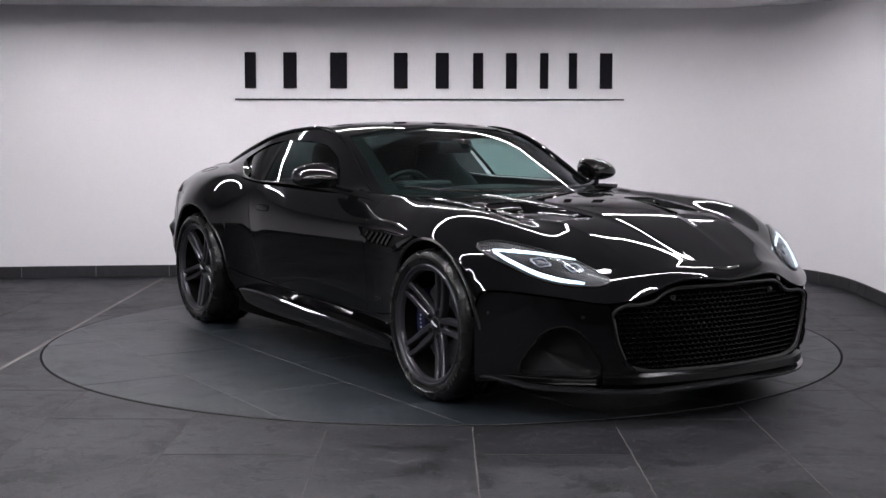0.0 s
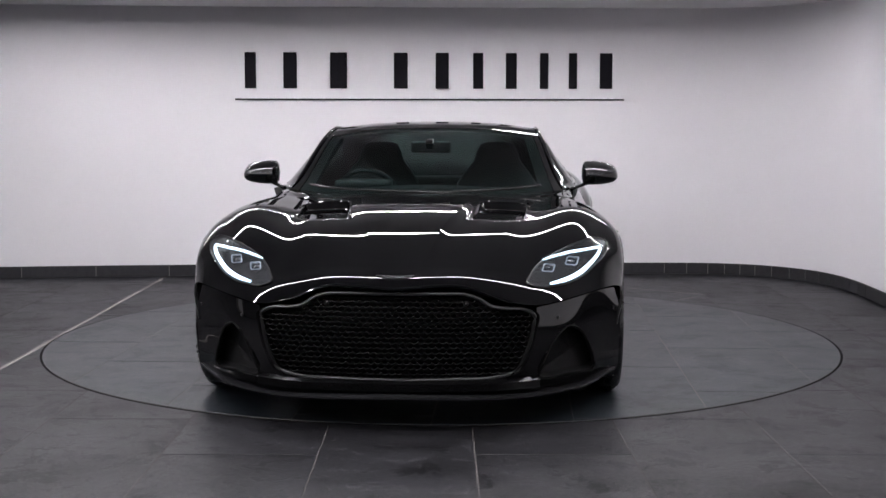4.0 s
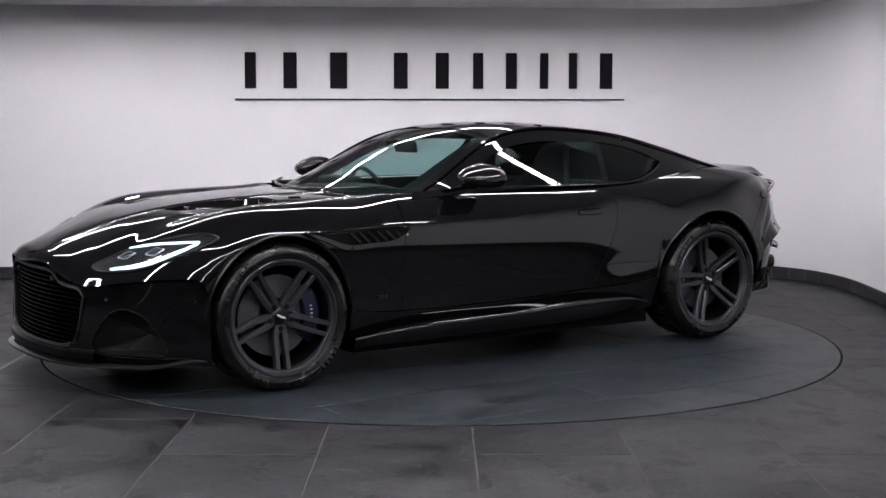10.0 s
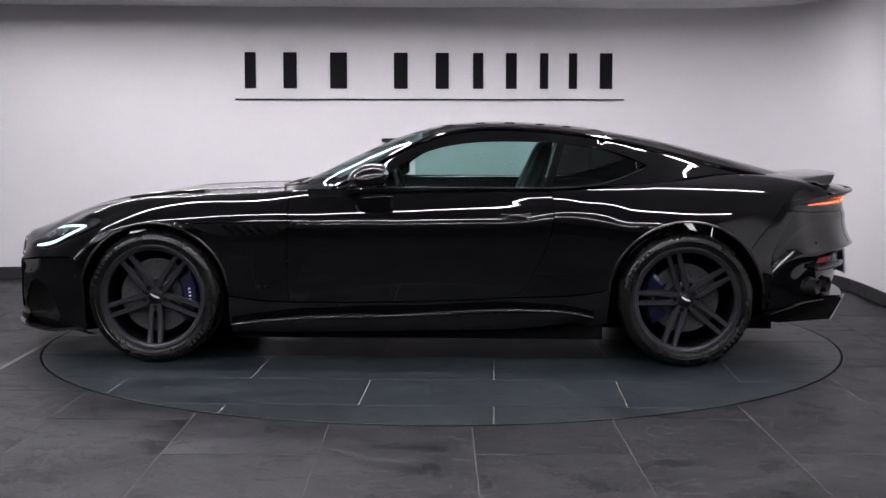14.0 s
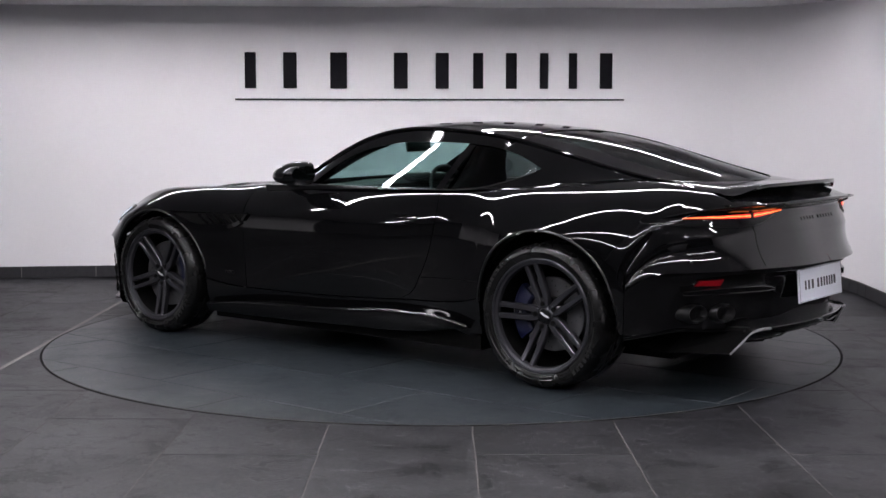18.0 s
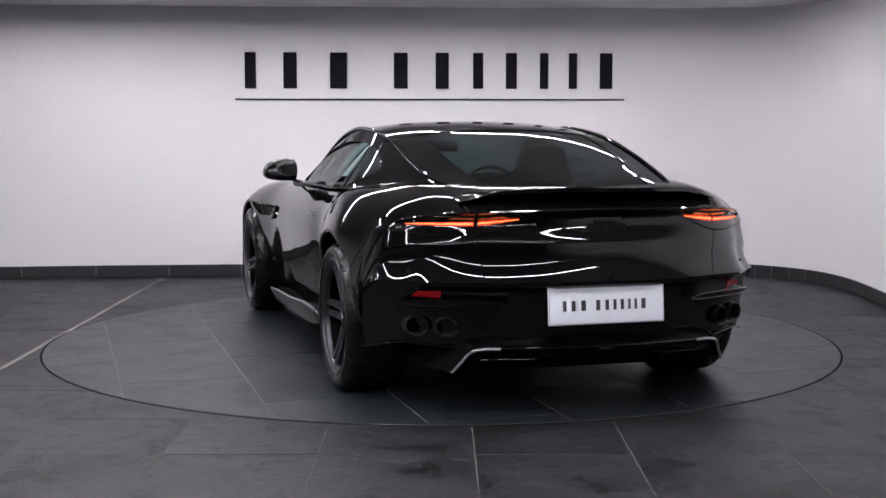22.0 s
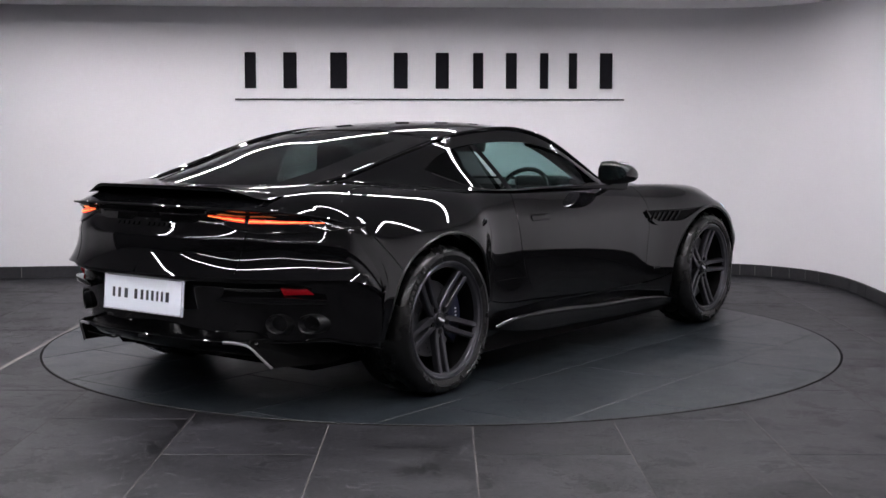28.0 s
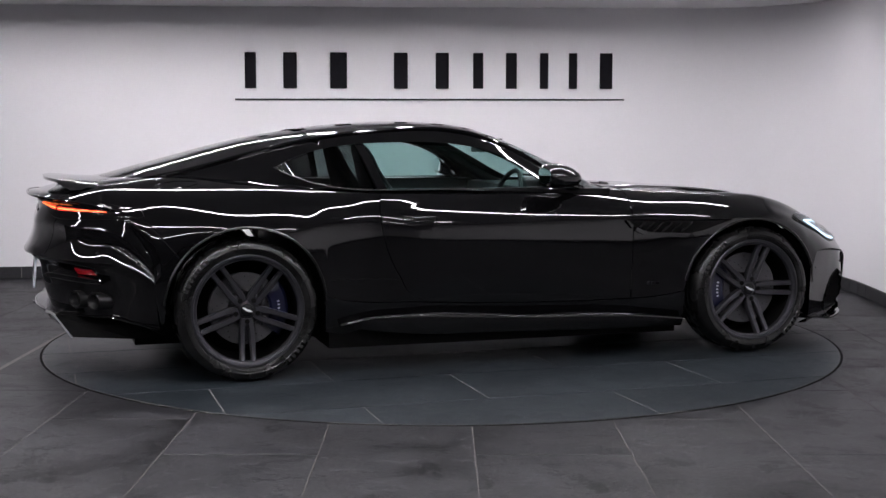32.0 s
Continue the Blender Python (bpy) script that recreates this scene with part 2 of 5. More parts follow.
def catmull(pts, per=8, closed=False):
    """A smooth polyline through points."""
    pts = [Vector(p) for p in pts]
    n = len(pts)
    ks = [0.0]
    seq = pts + [pts[0]] if closed else pts
    for a, b in zip(seq, seq[1:]):
        ks.append(ks[-1] + max((b - a).length, 1e-6))
    if closed:
        ext = [pts[-2], pts[-1]] + seq + [pts[1], pts[2 % n]]
        ke = [ks[0] - (pts[0] - pts[-1]).length - (pts[-1] - pts[-2]).length, ks[0] - (pts[0] - pts[-1]).length] + ks
        ke += [ks[-1] + (pts[1] - pts[0]).length, ks[-1] + (pts[1] - pts[0]).length + (pts[2 % n] - pts[1]).length]
    else:
        ext, ke = seq, ks
    out = []
    dim = len(pts[0])
    for a, b in zip(ks, ks[1:]):
        for j in range(per):
            k = a + (b - a) * j / per
            out.append(Vector([hermite(ke, [p[i] for p in ext], k) for i in range(dim)]))
    if not closed:
        out.append(pts[-1].copy())
    return out


# ---------------------------------------------------------------- room
def wall_line():
    """The foot of the white wall, from the far west end round the curved corner to its south end."""
    pts = catmull([(-7.75, -1.3), (-7.62, .2), (-7.25, 1.3), (-6.5, 2.10), (-5.0, 2.66), (-3.64, 2.95), (-2.28, 3.115), (-0.3, 3.235), (1.2, 3.305), (1.9, 3.318)], 8)
    pts.pop()
    pts += catmull([(1.9, 3.318), (2.26, 3.295), (2.62, 3.16), (2.90, 2.90), (3.06, 2.56), (3.122, 2.20), (3.128, 1.69), (3.115, 1.31), (3.11, 0.0), (3.11, -3.8), (3.11, -8.6)], 8)
    return [Vector((p[0], p[1], 0)) for p in pts]


WALL_LINE = wall_line()


def offset_line(pts, d):
    """The same line moved d to its left."""
    out = []
    for i, p in enumerate(pts):
        t = (pts[min(i + 1, len(pts) - 1)] - pts[max(i - 1, 0)]).normalized()
        out.append(p + Vector((-t.y, t.x, 0)) * d)
    return out


def build_room():
    h = CEILING_Z
    bm = bmesh.new()
    inner, outer = WALL_LINE, offset_line(WALL_LINE, 0.18)
    up = Vector((0, 0, h))
    grid(bm, [[p, p + up, q + up, q] for p, q in zip(inner, outer)], True)
    bm.faces.new([v for v in list(bm.verts)[:4]])
    weld(bm)
    thing("wall_north", bm, WALL, "smooth white painted wall curving round the turntable", "wall", "structure")
    # dark rest of the showroom
    for name, a, b in (("wall_east", (3.9, -8.8), (3.9, -13.0)), ("wall_south", (3.9, -13.0), (-8.3, -13.0)),
                       ("wall_west", (-8.3, -13.0), (-8.3, -1.3)), ("wall_return", (3.30, -8.7), (3.9, -8.7)), ("wall_link", (-8.3, -1.4), (-7.85, -1.4))):
        bm = bmesh.new()
        box(bm, min(a[0], b[0]) - 0.09, max(a[0], b[0]) + 0.09, min(a[1], b[1]) - 0.09, max(a[1], b[1]) + 0.09, 0, h)
        thing(name, bm, DARK_WALL, "plain dark showroom wall", "wall", "structure", smooth=False)
    bm = bmesh.new()
    box(bm, -8.5, 7.1, -13.2, 3.6, h, h + 0.15)
    thing("ceiling", bm, CEIL, "flat pale painted showroom ceiling", "ceiling", "structure", smooth=False)
    # skirting: slate pieces along the wall, short ones round the corner
    skirting = tagged(new("baseboard"), "dark slate tile skirting with pale joints", "skirting", kind="structure")
    bm = bmesh.new()
    back, front = offset_line(WALL_LINE, 0.0), offset_line(WALL_LINE, -0.0115)
    g = [[Vector((p.x, p.y, 0)), Vector((p.x, p.y, 0.094)), Vector((q.x, q.y, 0.094)), Vector((q.x, q.y, 0))] for p, q in zip(back, front)]
    grid(bm, g, True)
    weld(bm)
    part("joint_mortar", bm, PALE_GROUT, skirting)
    ds = [0.0]
    for a, b in zip(WALL_LINE, WALL_LINE[1:]):
        ds.append(ds[-1] + (b - a).length)

    def along(d):
        d = min(max(d, 0), ds[-1] - 1e-4)
        i = max(k for k in range(len(ds) - 1) if ds[k] <= d)
        t = (d - ds[i]) / (ds[i + 1] - ds[i])
        p = WALL_LINE[i].lerp(WALL_LINE[i + 1], t)
        w = (WALL_LINE[i + 1] - WALL_LINE[i]).normalized()
        return p, Vector((w.y, -w.x, 0))

    start = min(range(len(WALL_LINE)), key=lambda i: abs(WALL_LINE[i].x + 2.28))
    d0 = ds[start]
    cuts = [d0 + 0.6 * k for k in range(-7, 8)]
    d = min(ds[i] for i in range(len(ds)) if WALL_LINE[i].x > 1.89)
    cuts = [c for c in cuts if c < d - 0.1]
    corner = [0.19, 0.18, 0.14, 0.13, 0.13, 0.15, 0.17, 0.17, 0.17, 0.17, 0.17, 0.17, 0.18, 0.19, 0.55]
    while d < ds[-1] - 0.6:
        cuts.append(d)
        d += corner.pop(0) if corner else 0.6
    for a, b in zip(cuts, cuts[1:]):
        bm = bmesh.new()
        rows = []
        for k in range(4):
            p, n = along(a + 0.0025 + (b - a - 0.005) * k / 3)
            rows.append([p + n * 0.001, p + n * 0.013, p + n * 0.013 + Vector((0, 0, 0.091)), p + n * 0.010 + Vector((0, 0, 0.095)), p + n * 0.001 + Vector((0, 0, 0.095))])
        vr = grid(bm, rows, True)
        bm.faces.new(vr[0]), bm.faces.new(list(reversed(vr[-1])))
        part("skirting_tile", bm, SKIRT, skirting, smooth=False)


STRIP_W = 0.042


def build_lights():
    for x0, y0, x1, y1 in STRIPS:
        a, b = Vector((x0, y0, 0)), Vector((x1, y1, 0))
        mid, ln = (a + b) / 2, (b - a).length
        turn = math.degrees(math.atan2(y1 - y0, x1 - x0))
        lamp = tagged(new("ceiling_light"), "slim white linear LED strip set in the ceiling", "ceiling light", "ceiling strips")
        lamp.matrix_basis = pose(mid.x, mid.y, CEILING_Z, 0, 0, turn)
        bm = bmesh.new()
        box(bm, -ln / 2, ln / 2, -STRIP_W / 2 - 0.006, -STRIP_W / 2, -0.012, 0)
        box(bm, -ln / 2, ln / 2, STRIP_W / 2, STRIP_W / 2 + 0.006, -0.012, 0)
        part("frame", bm, TRIM, lamp, smooth=False)
        bm = bmesh.new()
        box(bm, -ln / 2, ln / 2, -STRIP_W / 2, STRIP_W / 2, -0.008, -0.001)
        part("diffuser", bm, LIGHT, lamp, smooth=False)


def build_sign():
    """The firm's name on the wall, as plain bars: x of each bar's two sides at the wall."""
    sign = tagged(new("wall_sign"), "dark raised lettering bars over a thin line on the white wall", "sign")

    def wall_y(x):
        for p, q in zip(WALL_LINE, WALL_LINE[1:]):
            if p.x <= x <= q.x:
                return p.y + (q.y - p.y) * (x - p.x) / (q.x - p.x)
        return 3.2

    def wall_x(px):
        x = 0.0
        for _ in range(6):
            depth = (wall_y(x) - EYE.y) * math.cos(_tilt)
            x = (px - 782) / 2304.6 * depth * 1.006
        return x
    top, low = 1.862, 1.565
    for a, b in ((418, 476), (482, 551), (558, 645), (675, 746), (749, 817), (820, 872), (876, 932), (940, 983), (991, 1033), (1038, 1102)):
        xa, xb = wall_x(a), wall_x(b)
        mid, half = (xa + xb) / 2, (xb - xa) * 0.17
        bm = bmesh.new()
        y = wall_y(mid)
        soft_box(bm, mid - half, mid + half, y - 0.016, y + 0.002, low, top, 0.003, 1)
        part("bar", bm, SIGN, sign, smooth=False)
    bm = bmesh.new()
    xs = steps(wall_x(420), wall_x(1102), 24)
    grid(bm, [[Vector((x, wall_y(x) + dy, z)) for dy, z in ((-0.012, 1.468), (-0.012, 1.480), (0.002, 1.480), (0.002, 1.468))] for x in xs], True)
    weld(bm)
    part("underline", bm, SIGN, sign, smooth=False)


def tile_mesh(poly, z_top, thick, bevel=0.0015):
    """A slab with slightly worn upper edges over a polygon in plan."""
    bm = bmesh.new()
    c = sum((Vector(p) for p in poly), Vector((0, 0))) / len(poly)
    ring = lambda inset, z: [bm.verts.new((p[0] + (c[0] - p[0]) * inset / max((Vector(p) - c).length, 0.05), p[1] + (c[1] - p[1]) * inset / max((Vector(p) - c).length, 0.05), z)) for p in poly]
    lo, mid, hi = ring(0, z_top - thick), ring(0, z_top - bevel), ring(bevel, z_top)
    n = len(poly)
    for a, b in ((lo, mid), (mid, hi)):
        for i in range(n):
            bm.faces.new((a[i], a[(i + 1) % n], b[(i + 1) % n], b[i]))
    bm.faces.new(hi)
    return bm


def clip_half(poly, nx, ny, d):
    """The part of a convex polygon where nx * x + ny * y <= d."""
    out = []
    for p, q in zip(poly, poly[1:] + poly[:1]):
        a, b = nx * p[0] + ny * p[1] - d, nx * q[0] + ny * q[1] - d
        if a <= 0:
            out.append(p)
        if a * b < 0:
            t = a / (a - b)
            out.append((p[0] + (q[0] - p[0]) * t, p[1] + (q[1] - p[1]) * t))
    return out


TILE, GAP = 0.61, 0.0028


def build_floor():
    floor = tagged(new("floor"), "floor of dark grey slate tiles in running bond with pale joints", "floor", kind="structure")
    bm = bmesh.new()
    box(bm, -8.4, 7.0, -13.0, 3.55, -0.10, -0.012)
    part("floor_slab", bm, SLATE, floor, smooth=False)
    bm = bmesh.new()
    box(bm, -4.75, 3.10, -4.6, 3.30, -0.011, -0.0052)
    part("grout_bed", bm, GROUT, floor, smooth=False)
    for k in range(-8, 5):
        x0 = 0.13 + TILE * k
        y0 = -2.775 if k % 2 == 0 else -2.165
        for j in range(-2, 6):
            ya, yb = y0 + 2 * TILE * j, y0 + 2 * TILE * (j + 1)
            ya, yb = max(ya, -4.6), min(yb, 3.28)
            if yb - ya < 0.05:
                continue
            xa, xb = x0 + GAP, min(x0 + TILE - GAP, 3.10)
            if max(abs(xa), abs(xb)) < 1.5 and -1.5 < ya and yb < 1.5:
                continue
            part("slate_tile", tile_mesh([(xa, ya + GAP), (xb, ya + GAP), (xb, yb - GAP), (xa, yb - GAP)], -0.004, 0.006), SLATE, floor, smooth=False)
    bm = bmesh.new()
    box(bm, -2.322, -2.296, -4.5, 3.10, -0.007, -0.0030)
    part("movement_joint", bm, PALE_GROUT, floor, smooth=False)
    for a, b in (((1.45, 2.385), (1.985, 1.975)), ((1.69, 1.63), (1.90, 1.87))):
        bm = bmesh.new()
        d = Vector((b[0] - a[0], b[1] - a[1], 0))
        m = Matrix.Translation((a[0], a[1], 0)) @ Matrix.Rotation(math.atan2(d.y, d.x), 4, "Z")
        box(bm, 0, d.length, -0.006, 0.006, -0.006, -0.0031, m)
        part("cut_joint", bm, PALE_GROUT, floor, smooth=False)


def build_turntable():
    table = tagged(new("turntable"), "round rotating platform of grey slate tiles flush with the floor", "turntable")
    bm = bmesh.new()
    n = 128
    rim = lambda r, z: [Vector((r * math.cos(2 * math.pi * i / n), r * math.sin(2 * math.pi * i / n), z)) for i in range(n)]
    vr = grid(bm, [rim(TABLE_R - 0.008, -0.0034), rim(TABLE_R - 0.008, -0.0016)], True)
    bm.faces.new(vr[1]), bm.faces.new(list(reversed(vr[0])))
    part("platform", bm, PALE_GROUT, table, smooth=False)
    bm = bmesh.new()
    grid(bm, [rim(TABLE_R - 0.0098, -0.0036), rim(TABLE_R - 0.0098, -0.0024), rim(TABLE_R + 0.006, -0.0024), rim(TABLE_R + 0.006, -0.0036)], True)
    part("edge_ring", bm, RING, table, smooth=False)
    arc = [(math.cos(2 * math.pi * i / n), math.sin(2 * math.pi * i / n)) for i in range(n)]
    for k in range(-5, 5):
        y0 = 0.0865 + TILE * k
        for j in range(-4, 4):
            # rows shift by half a tile
            xs = (0.30 if (k % 2 == 0) else 0.905) + 2 * TILE * j
            poly = [(xs + GAP, y0 + GAP), (xs + 2 * TILE - GAP, y0 + GAP), (xs + 2 * TILE - GAP, y0 + TILE - GAP), (xs + GAP, y0 + TILE - GAP)]
            for c, s in arc:
                poly = clip_half(poly, c, s, TABLE_R - 0.010)
                if len(poly) < 3:
                    break
            if len(poly) > 2:
                tidy = [p for i, p in enumerate(poly) if (Vector(p) - Vector(poly[i - 1])).length > 0.004]
                if len(tidy) > 2:
                    part("slate_tile", tile_mesh(tidy, 0.0, 0.0016, 0.0008), TABLE_SLATE, table, smooth=False)
    return table


# ---------------------------------------------------------------- car: surfaces
# feature lines of the left half, x forward, y to the left; rows (u, x, y, z)
def line_x(*rows):
    """Rows (u, y, z) with x = u, or (u, x, y, z)."""
    return [r if len(r) == 4 else (r[0], *r) for r in rows]


BODY = Loft([
    line_x((2.4, 2.372, 0, .602), (2.34, 2.342, 0, .638), (2.25, 2.27, 0, .671), (1.9, 0, .812), (1.54, 0, .880), (1.2, 0, .905), (.86, 0, .913), (.6, 0, .895), (-.3, 0, .88), (-1.2, 0, .92), (-1.6, 0, .995), (-2.0, 0, .998), (-2.25, -2.25, 0, .955), (-2.42, -2.425, 0, .905)),
    line_x((2.4, 2.325, .31, .602), (2.34, 2.298, .314, .637), (2.25, 2.235, .32, .665), (1.9, .33, .806), (1.54, .35, .874), (1.2, .37, .900), (.86, .40, .910), (.6, .42, .895), (-.3, .42, .88), (-1.2, .42, .92), (-1.6, .42, .995), (-2.0, .40, .992), (-2.25, -2.245, .36, .950), (-2.42, -2.408, .33, .905)),
    line_x((2.4, 2.290, .44, .550), (2.34, 2.258, .444, .604), (2.25, 2.195, .45, .646), (1.9, .46, .798), (1.54, .47, .868), (1.2, .49, .895), (.86, .52, .907), (.6, .54, .90), (-.3, .54, .885), (-1.2, .53, .93), (-1.6, .50, 1.005), (-2.0, .48, .988), (-2.25, -2.235, .45, .947), (-2.42, -2.380, .44, .904)),
    line_x((2.4, 2.238, .585, .522), (2.34, 2.200, .580, .578), (2.25, 2.135, .57, .628), (1.9, 1.87, .575, .784), (1.54, .585, .857), (1.2, .60, .886), (.86, .63, .905), (.6, .66, .905), (-.3, .68, .90), (-1.2, .62, .955), (-1.6, .58, 1.010), (-2.0, .56, .981), (-2.25, -2.21, .54, .942), (-2.42, -2.335, .545, .900)),
    line_x((2.4, 2.118, .735, .542), (2.25, 2.0, .715, .652), (1.9, 1.79, .745, .791), (1.54, .760, .869), (1.2, .760, .893), (.86, .750, .906), (.6, .77, .915), (-.3, .815, .928), (-.9, .81, .940), (-1.2, .735, .975), (-1.6, .69, .996), (-2.0, .68, .965), (-2.25, -2.14, .665, .928), (-2.42, -2.215, .680, .888)),
    line_x((2.4, 1.955, .878, .562), (2.25, 1.88, .862, .655), (1.9, 1.71, .866, .760), (1.54, 1.48, .884, .834), (1.2, .878, .855), (.86, .866, .838), (.6, .869, .833), (.2, .878, .839), (-.3, .889, .846), (-.8, .888, .858), (-1.2, .885, .925), (-1.6, .868, .926), (-2.0, -1.945, .828, .902), (-2.25, -2.03, .797, .882), (-2.42, -2.075, .785, .862)),
    line_x((2.4, 1.84, .950, .558), (2.25, 1.79, .952, .620), (1.9, 1.68, .970, .698), (1.54, 1.46, .980, .750), (1.2, .962, .748), (.86, .918, .735), (.5, .915, .725), (0, .925, .722), (-.5, .928, .728), (-.80, .917, .738), (-.98, .938, .752), (-1.15, .982, .768), (-1.3, .994, .780), (-1.5, .992, .790), (-1.8, .925, .808), (-2.1, -1.93, .908, .805), (-2.42, -1.985, .886, .802)),
    line_x((2.4, 1.80, .972, .500), (1.9, 1.68, .980, .560), (1.54, 1.45, .984, .575), (1.2, .955, .53), (.86, .908, .50), (.5, .902, .49), (0, .910, .49), (-.5, .914, .505), (-.80, .907, .522), (-.98, .936, .54), (-1.15, .988, .562), (-1.3, 1.004, .585), (-1.5, 1.006, .61), (-1.8, .970, .62), (-2.1, -1.83, .962, .61), (-2.42, -1.86, .953, .600)),
    line_x((2.4, 1.79, .955, .40), (1.54, 1.45, .958, .42), (1.2, .945, .34), (.9, .892, .27), (.5, .870, .255), (0, .874, .265), (-.5, .884, .285), (-.9, .908, .31), (-1.05, .940, .35), (-1.2, .978, .39), (-1.5, .985, .42), (-2.1, -1.83, .972, .44), (-2.42, -1.85, .966, .43)),
    line_x((2.4, 1.78, .93, .25), (1.2, .93, .21), (.9, .86, .185), (0, .845, .185), (-.9, .87, .20), (-1.2, .93, .26), (-2.42, -1.83, .932, .30)),
], [0, .32, .45, .60, .76, .93, 1.10, 1.30, 1.52, 1.65], tuck=.016)
S_BELT, S_SILL, S_END = .76, 1.445, 1.65
FRONT_ARCH, REAR_ARCH = (WHEEL_X, .357, .388), (-WHEEL_X, .365, .398)

CABIN = Loft([
    line_x((.80, .80, 0, .905), (.6, .62, 0, .989), (.4, .42, 0, 1.086), (.2, .20, 0, 1.184), (0, 0, 1.247), (-.3, 0, 1.284), (-.65, 0, 1.279), (-1.0, 0, 1.243), (-1.33, 0, 1.183), (-1.66, 0, 1.100), (-2.0, 0, 1.012), (-2.15, 0, .968)),
    line_x((.80, .74, .40, .908), (.6, .57, .40, .987), (.4, .38, .385, 1.077), (.2, .165, .37, 1.174), (0, -.02, .36, 1.237), (-.3, .35, 1.274), (-.65, .35, 1.267), (-1.0, .34, 1.231), (-1.33, .33, 1.172), (-1.66, .31, 1.088), (-2.0, .29, 1.000), (-2.15, .28, .958)),
    line_x((.80, .51, .745, .914), (.6, .385, .717, .968), (.4, .25, .687, 1.046), (.2, .11, .657, 1.126), (0, -.04, .630, 1.192), (-.3, .605, 1.243), (-.65, .600, 1.236), (-1.0, .600, 1.195), (-1.33, .600, 1.120), (-1.66, .585, 1.035), (-2.0, .52, .968), (-2.15, .50, .935)),
    line_x((.80, .47, .768, .925), (.6, .37, .755, .950), (.4, .24, .748, 1.000), (.2, .10, .740, 1.045), (0, -.04, .732, 1.080), (-.3, .725, 1.100), (-.65, .722, 1.100), (-1.0, .715, 1.080), (-1.33, .680, 1.045), (-1.66, .645, .995), (-2.0, .58, .945), (-2.15, .54, .92)),
    line_x((.80, .44, .79, .925), (.6, .36, .805, .922), (.4, .24, .825, .924), (.2, .10, .838, .926), (0, -.04, .845, .928), (-.3, .850, .931), (-.65, .850, .934), (-1.0, .825, .945), (-1.33, .76, .970), (-1.66, .71, .970), (-2.0, .62, .925), (-2.15, .57, .90)),
], [0, .38, .70, .86, 1.05], True, 2)

REAR = Loft([   # rear skirt, row by row from the boot edge down, from the middle round to the wheel
    [(0, -2.425, 0, .905), (1, -2.370, 0, .868), (2, -2.406, 0, .760), (3, -2.438, 0, .612), (4, -2.385, 0, .560), (5, -2.370, 0, .450), (6, -2.335, 0, .320)],
    [(0, -2.408, .33, .905), (1, -2.354, .33, .868), (2, -2.389, .33, .760), (3, -2.412, .33, .612), (4, -2.365, .33, .555), (5, -2.345, .33, .450), (6, -2.315, .33, .318)],
    [(0, -2.335, .545, .900), (1, -2.286, .545, .862), (2, -2.318, .545, .760), (3, -2.338, .545, .612), (4, -2.285, .545, .552), (5, -2.260, .545, .445), (6, -2.235, .545, .315)],
    [(0, -2.215, .680, .888), (1, -2.180, .69, .850), (2, -2.220, .70, .750), (3, -2.252, .71, .608), (4, -2.205, .70, .552), (5, -2.175, .70, .44), (6, -2.150, .70, .315)],
    [(0, -2.075, .785, .862), (1, -2.075, .797, .825), (2, -2.092, .812, .735), (3, -2.128, .818, .600), (4, -2.115, .812, .545), (5, -2.085, .805, .44), (6, -2.055, .80, .325)],
    [(0, -1.985, .886, .802), (1, -1.985, .893, .770), (2, -1.986, .908, .700), (3, -1.998, .924, .590), (4, -1.990, .910, .53), (5, -1.978, .900, .42), (6, -1.965, .890, .305)],
    [(0, -1.86, .953, .600), (1, -1.860, .955, .590), (2, -1.857, .960, .550), (3, -1.854, .966, .500), (4, -1.851, .962, .450), (5, -1.847, .955, .370), (6, -1.835, .935, .275)],
    [(0, -1.85, .966, .430), (1, -1.85, .966, .425), (2, -1.848, .965, .400), (3, -1.846, .960, .360), (4, -1.844, .936, .320), (5, -1.840, .925, .260), (6, -1.830, .905, .180)],
], [0, .33, .55, .72, .90, 1.07, 1.27, 1.49], tuck=.016)

NOSE = Loft([   # front skirt, from the seam down, from the grille round to the wheel
    [(0, 2.240, .583, .516), (1, 2.255, .578, .42), (2, 2.275, .535, .30), (3, 2.290, .46, .218), (4, 2.27, .44, .165)],
    [(0, 2.142, .698, .532), (1, 2.150, .698, .42), (2, 2.150, .690, .30), (3, 2.150, .67, .215), (4, 2.12, .66, .163)],
    [(0, 2.030, .798, .548), (1, 2.020, .800, .42), (2, 2.010, .800, .30), (3, 2.00, .80, .21), (4, 1.97, .79, .16)],
    [(0, 1.918, .880, .557), (1, 1.900, .886, .43), (2, 1.885, .888, .31), (3, 1.875, .888, .205), (4, 1.85, .875, .155)],
    [(0, 1.79, .960, .553), (1, 1.785, .966, .45), (2, 1.782, .962, .33), (3, 1.778, .957, .20), (4, 1.77, .945, .15)],
], [0, .2, .4, .6, .85], False)


def in_arch(p):
    for cx, cz, r in (FRONT_ARCH, REAR_ARCH):
        if abs(p.x - cx) < r and (p.z < cz or (p.x - cx) ** 2 + (p.z - cz) ** 2 < r * r):
            return True
    return False


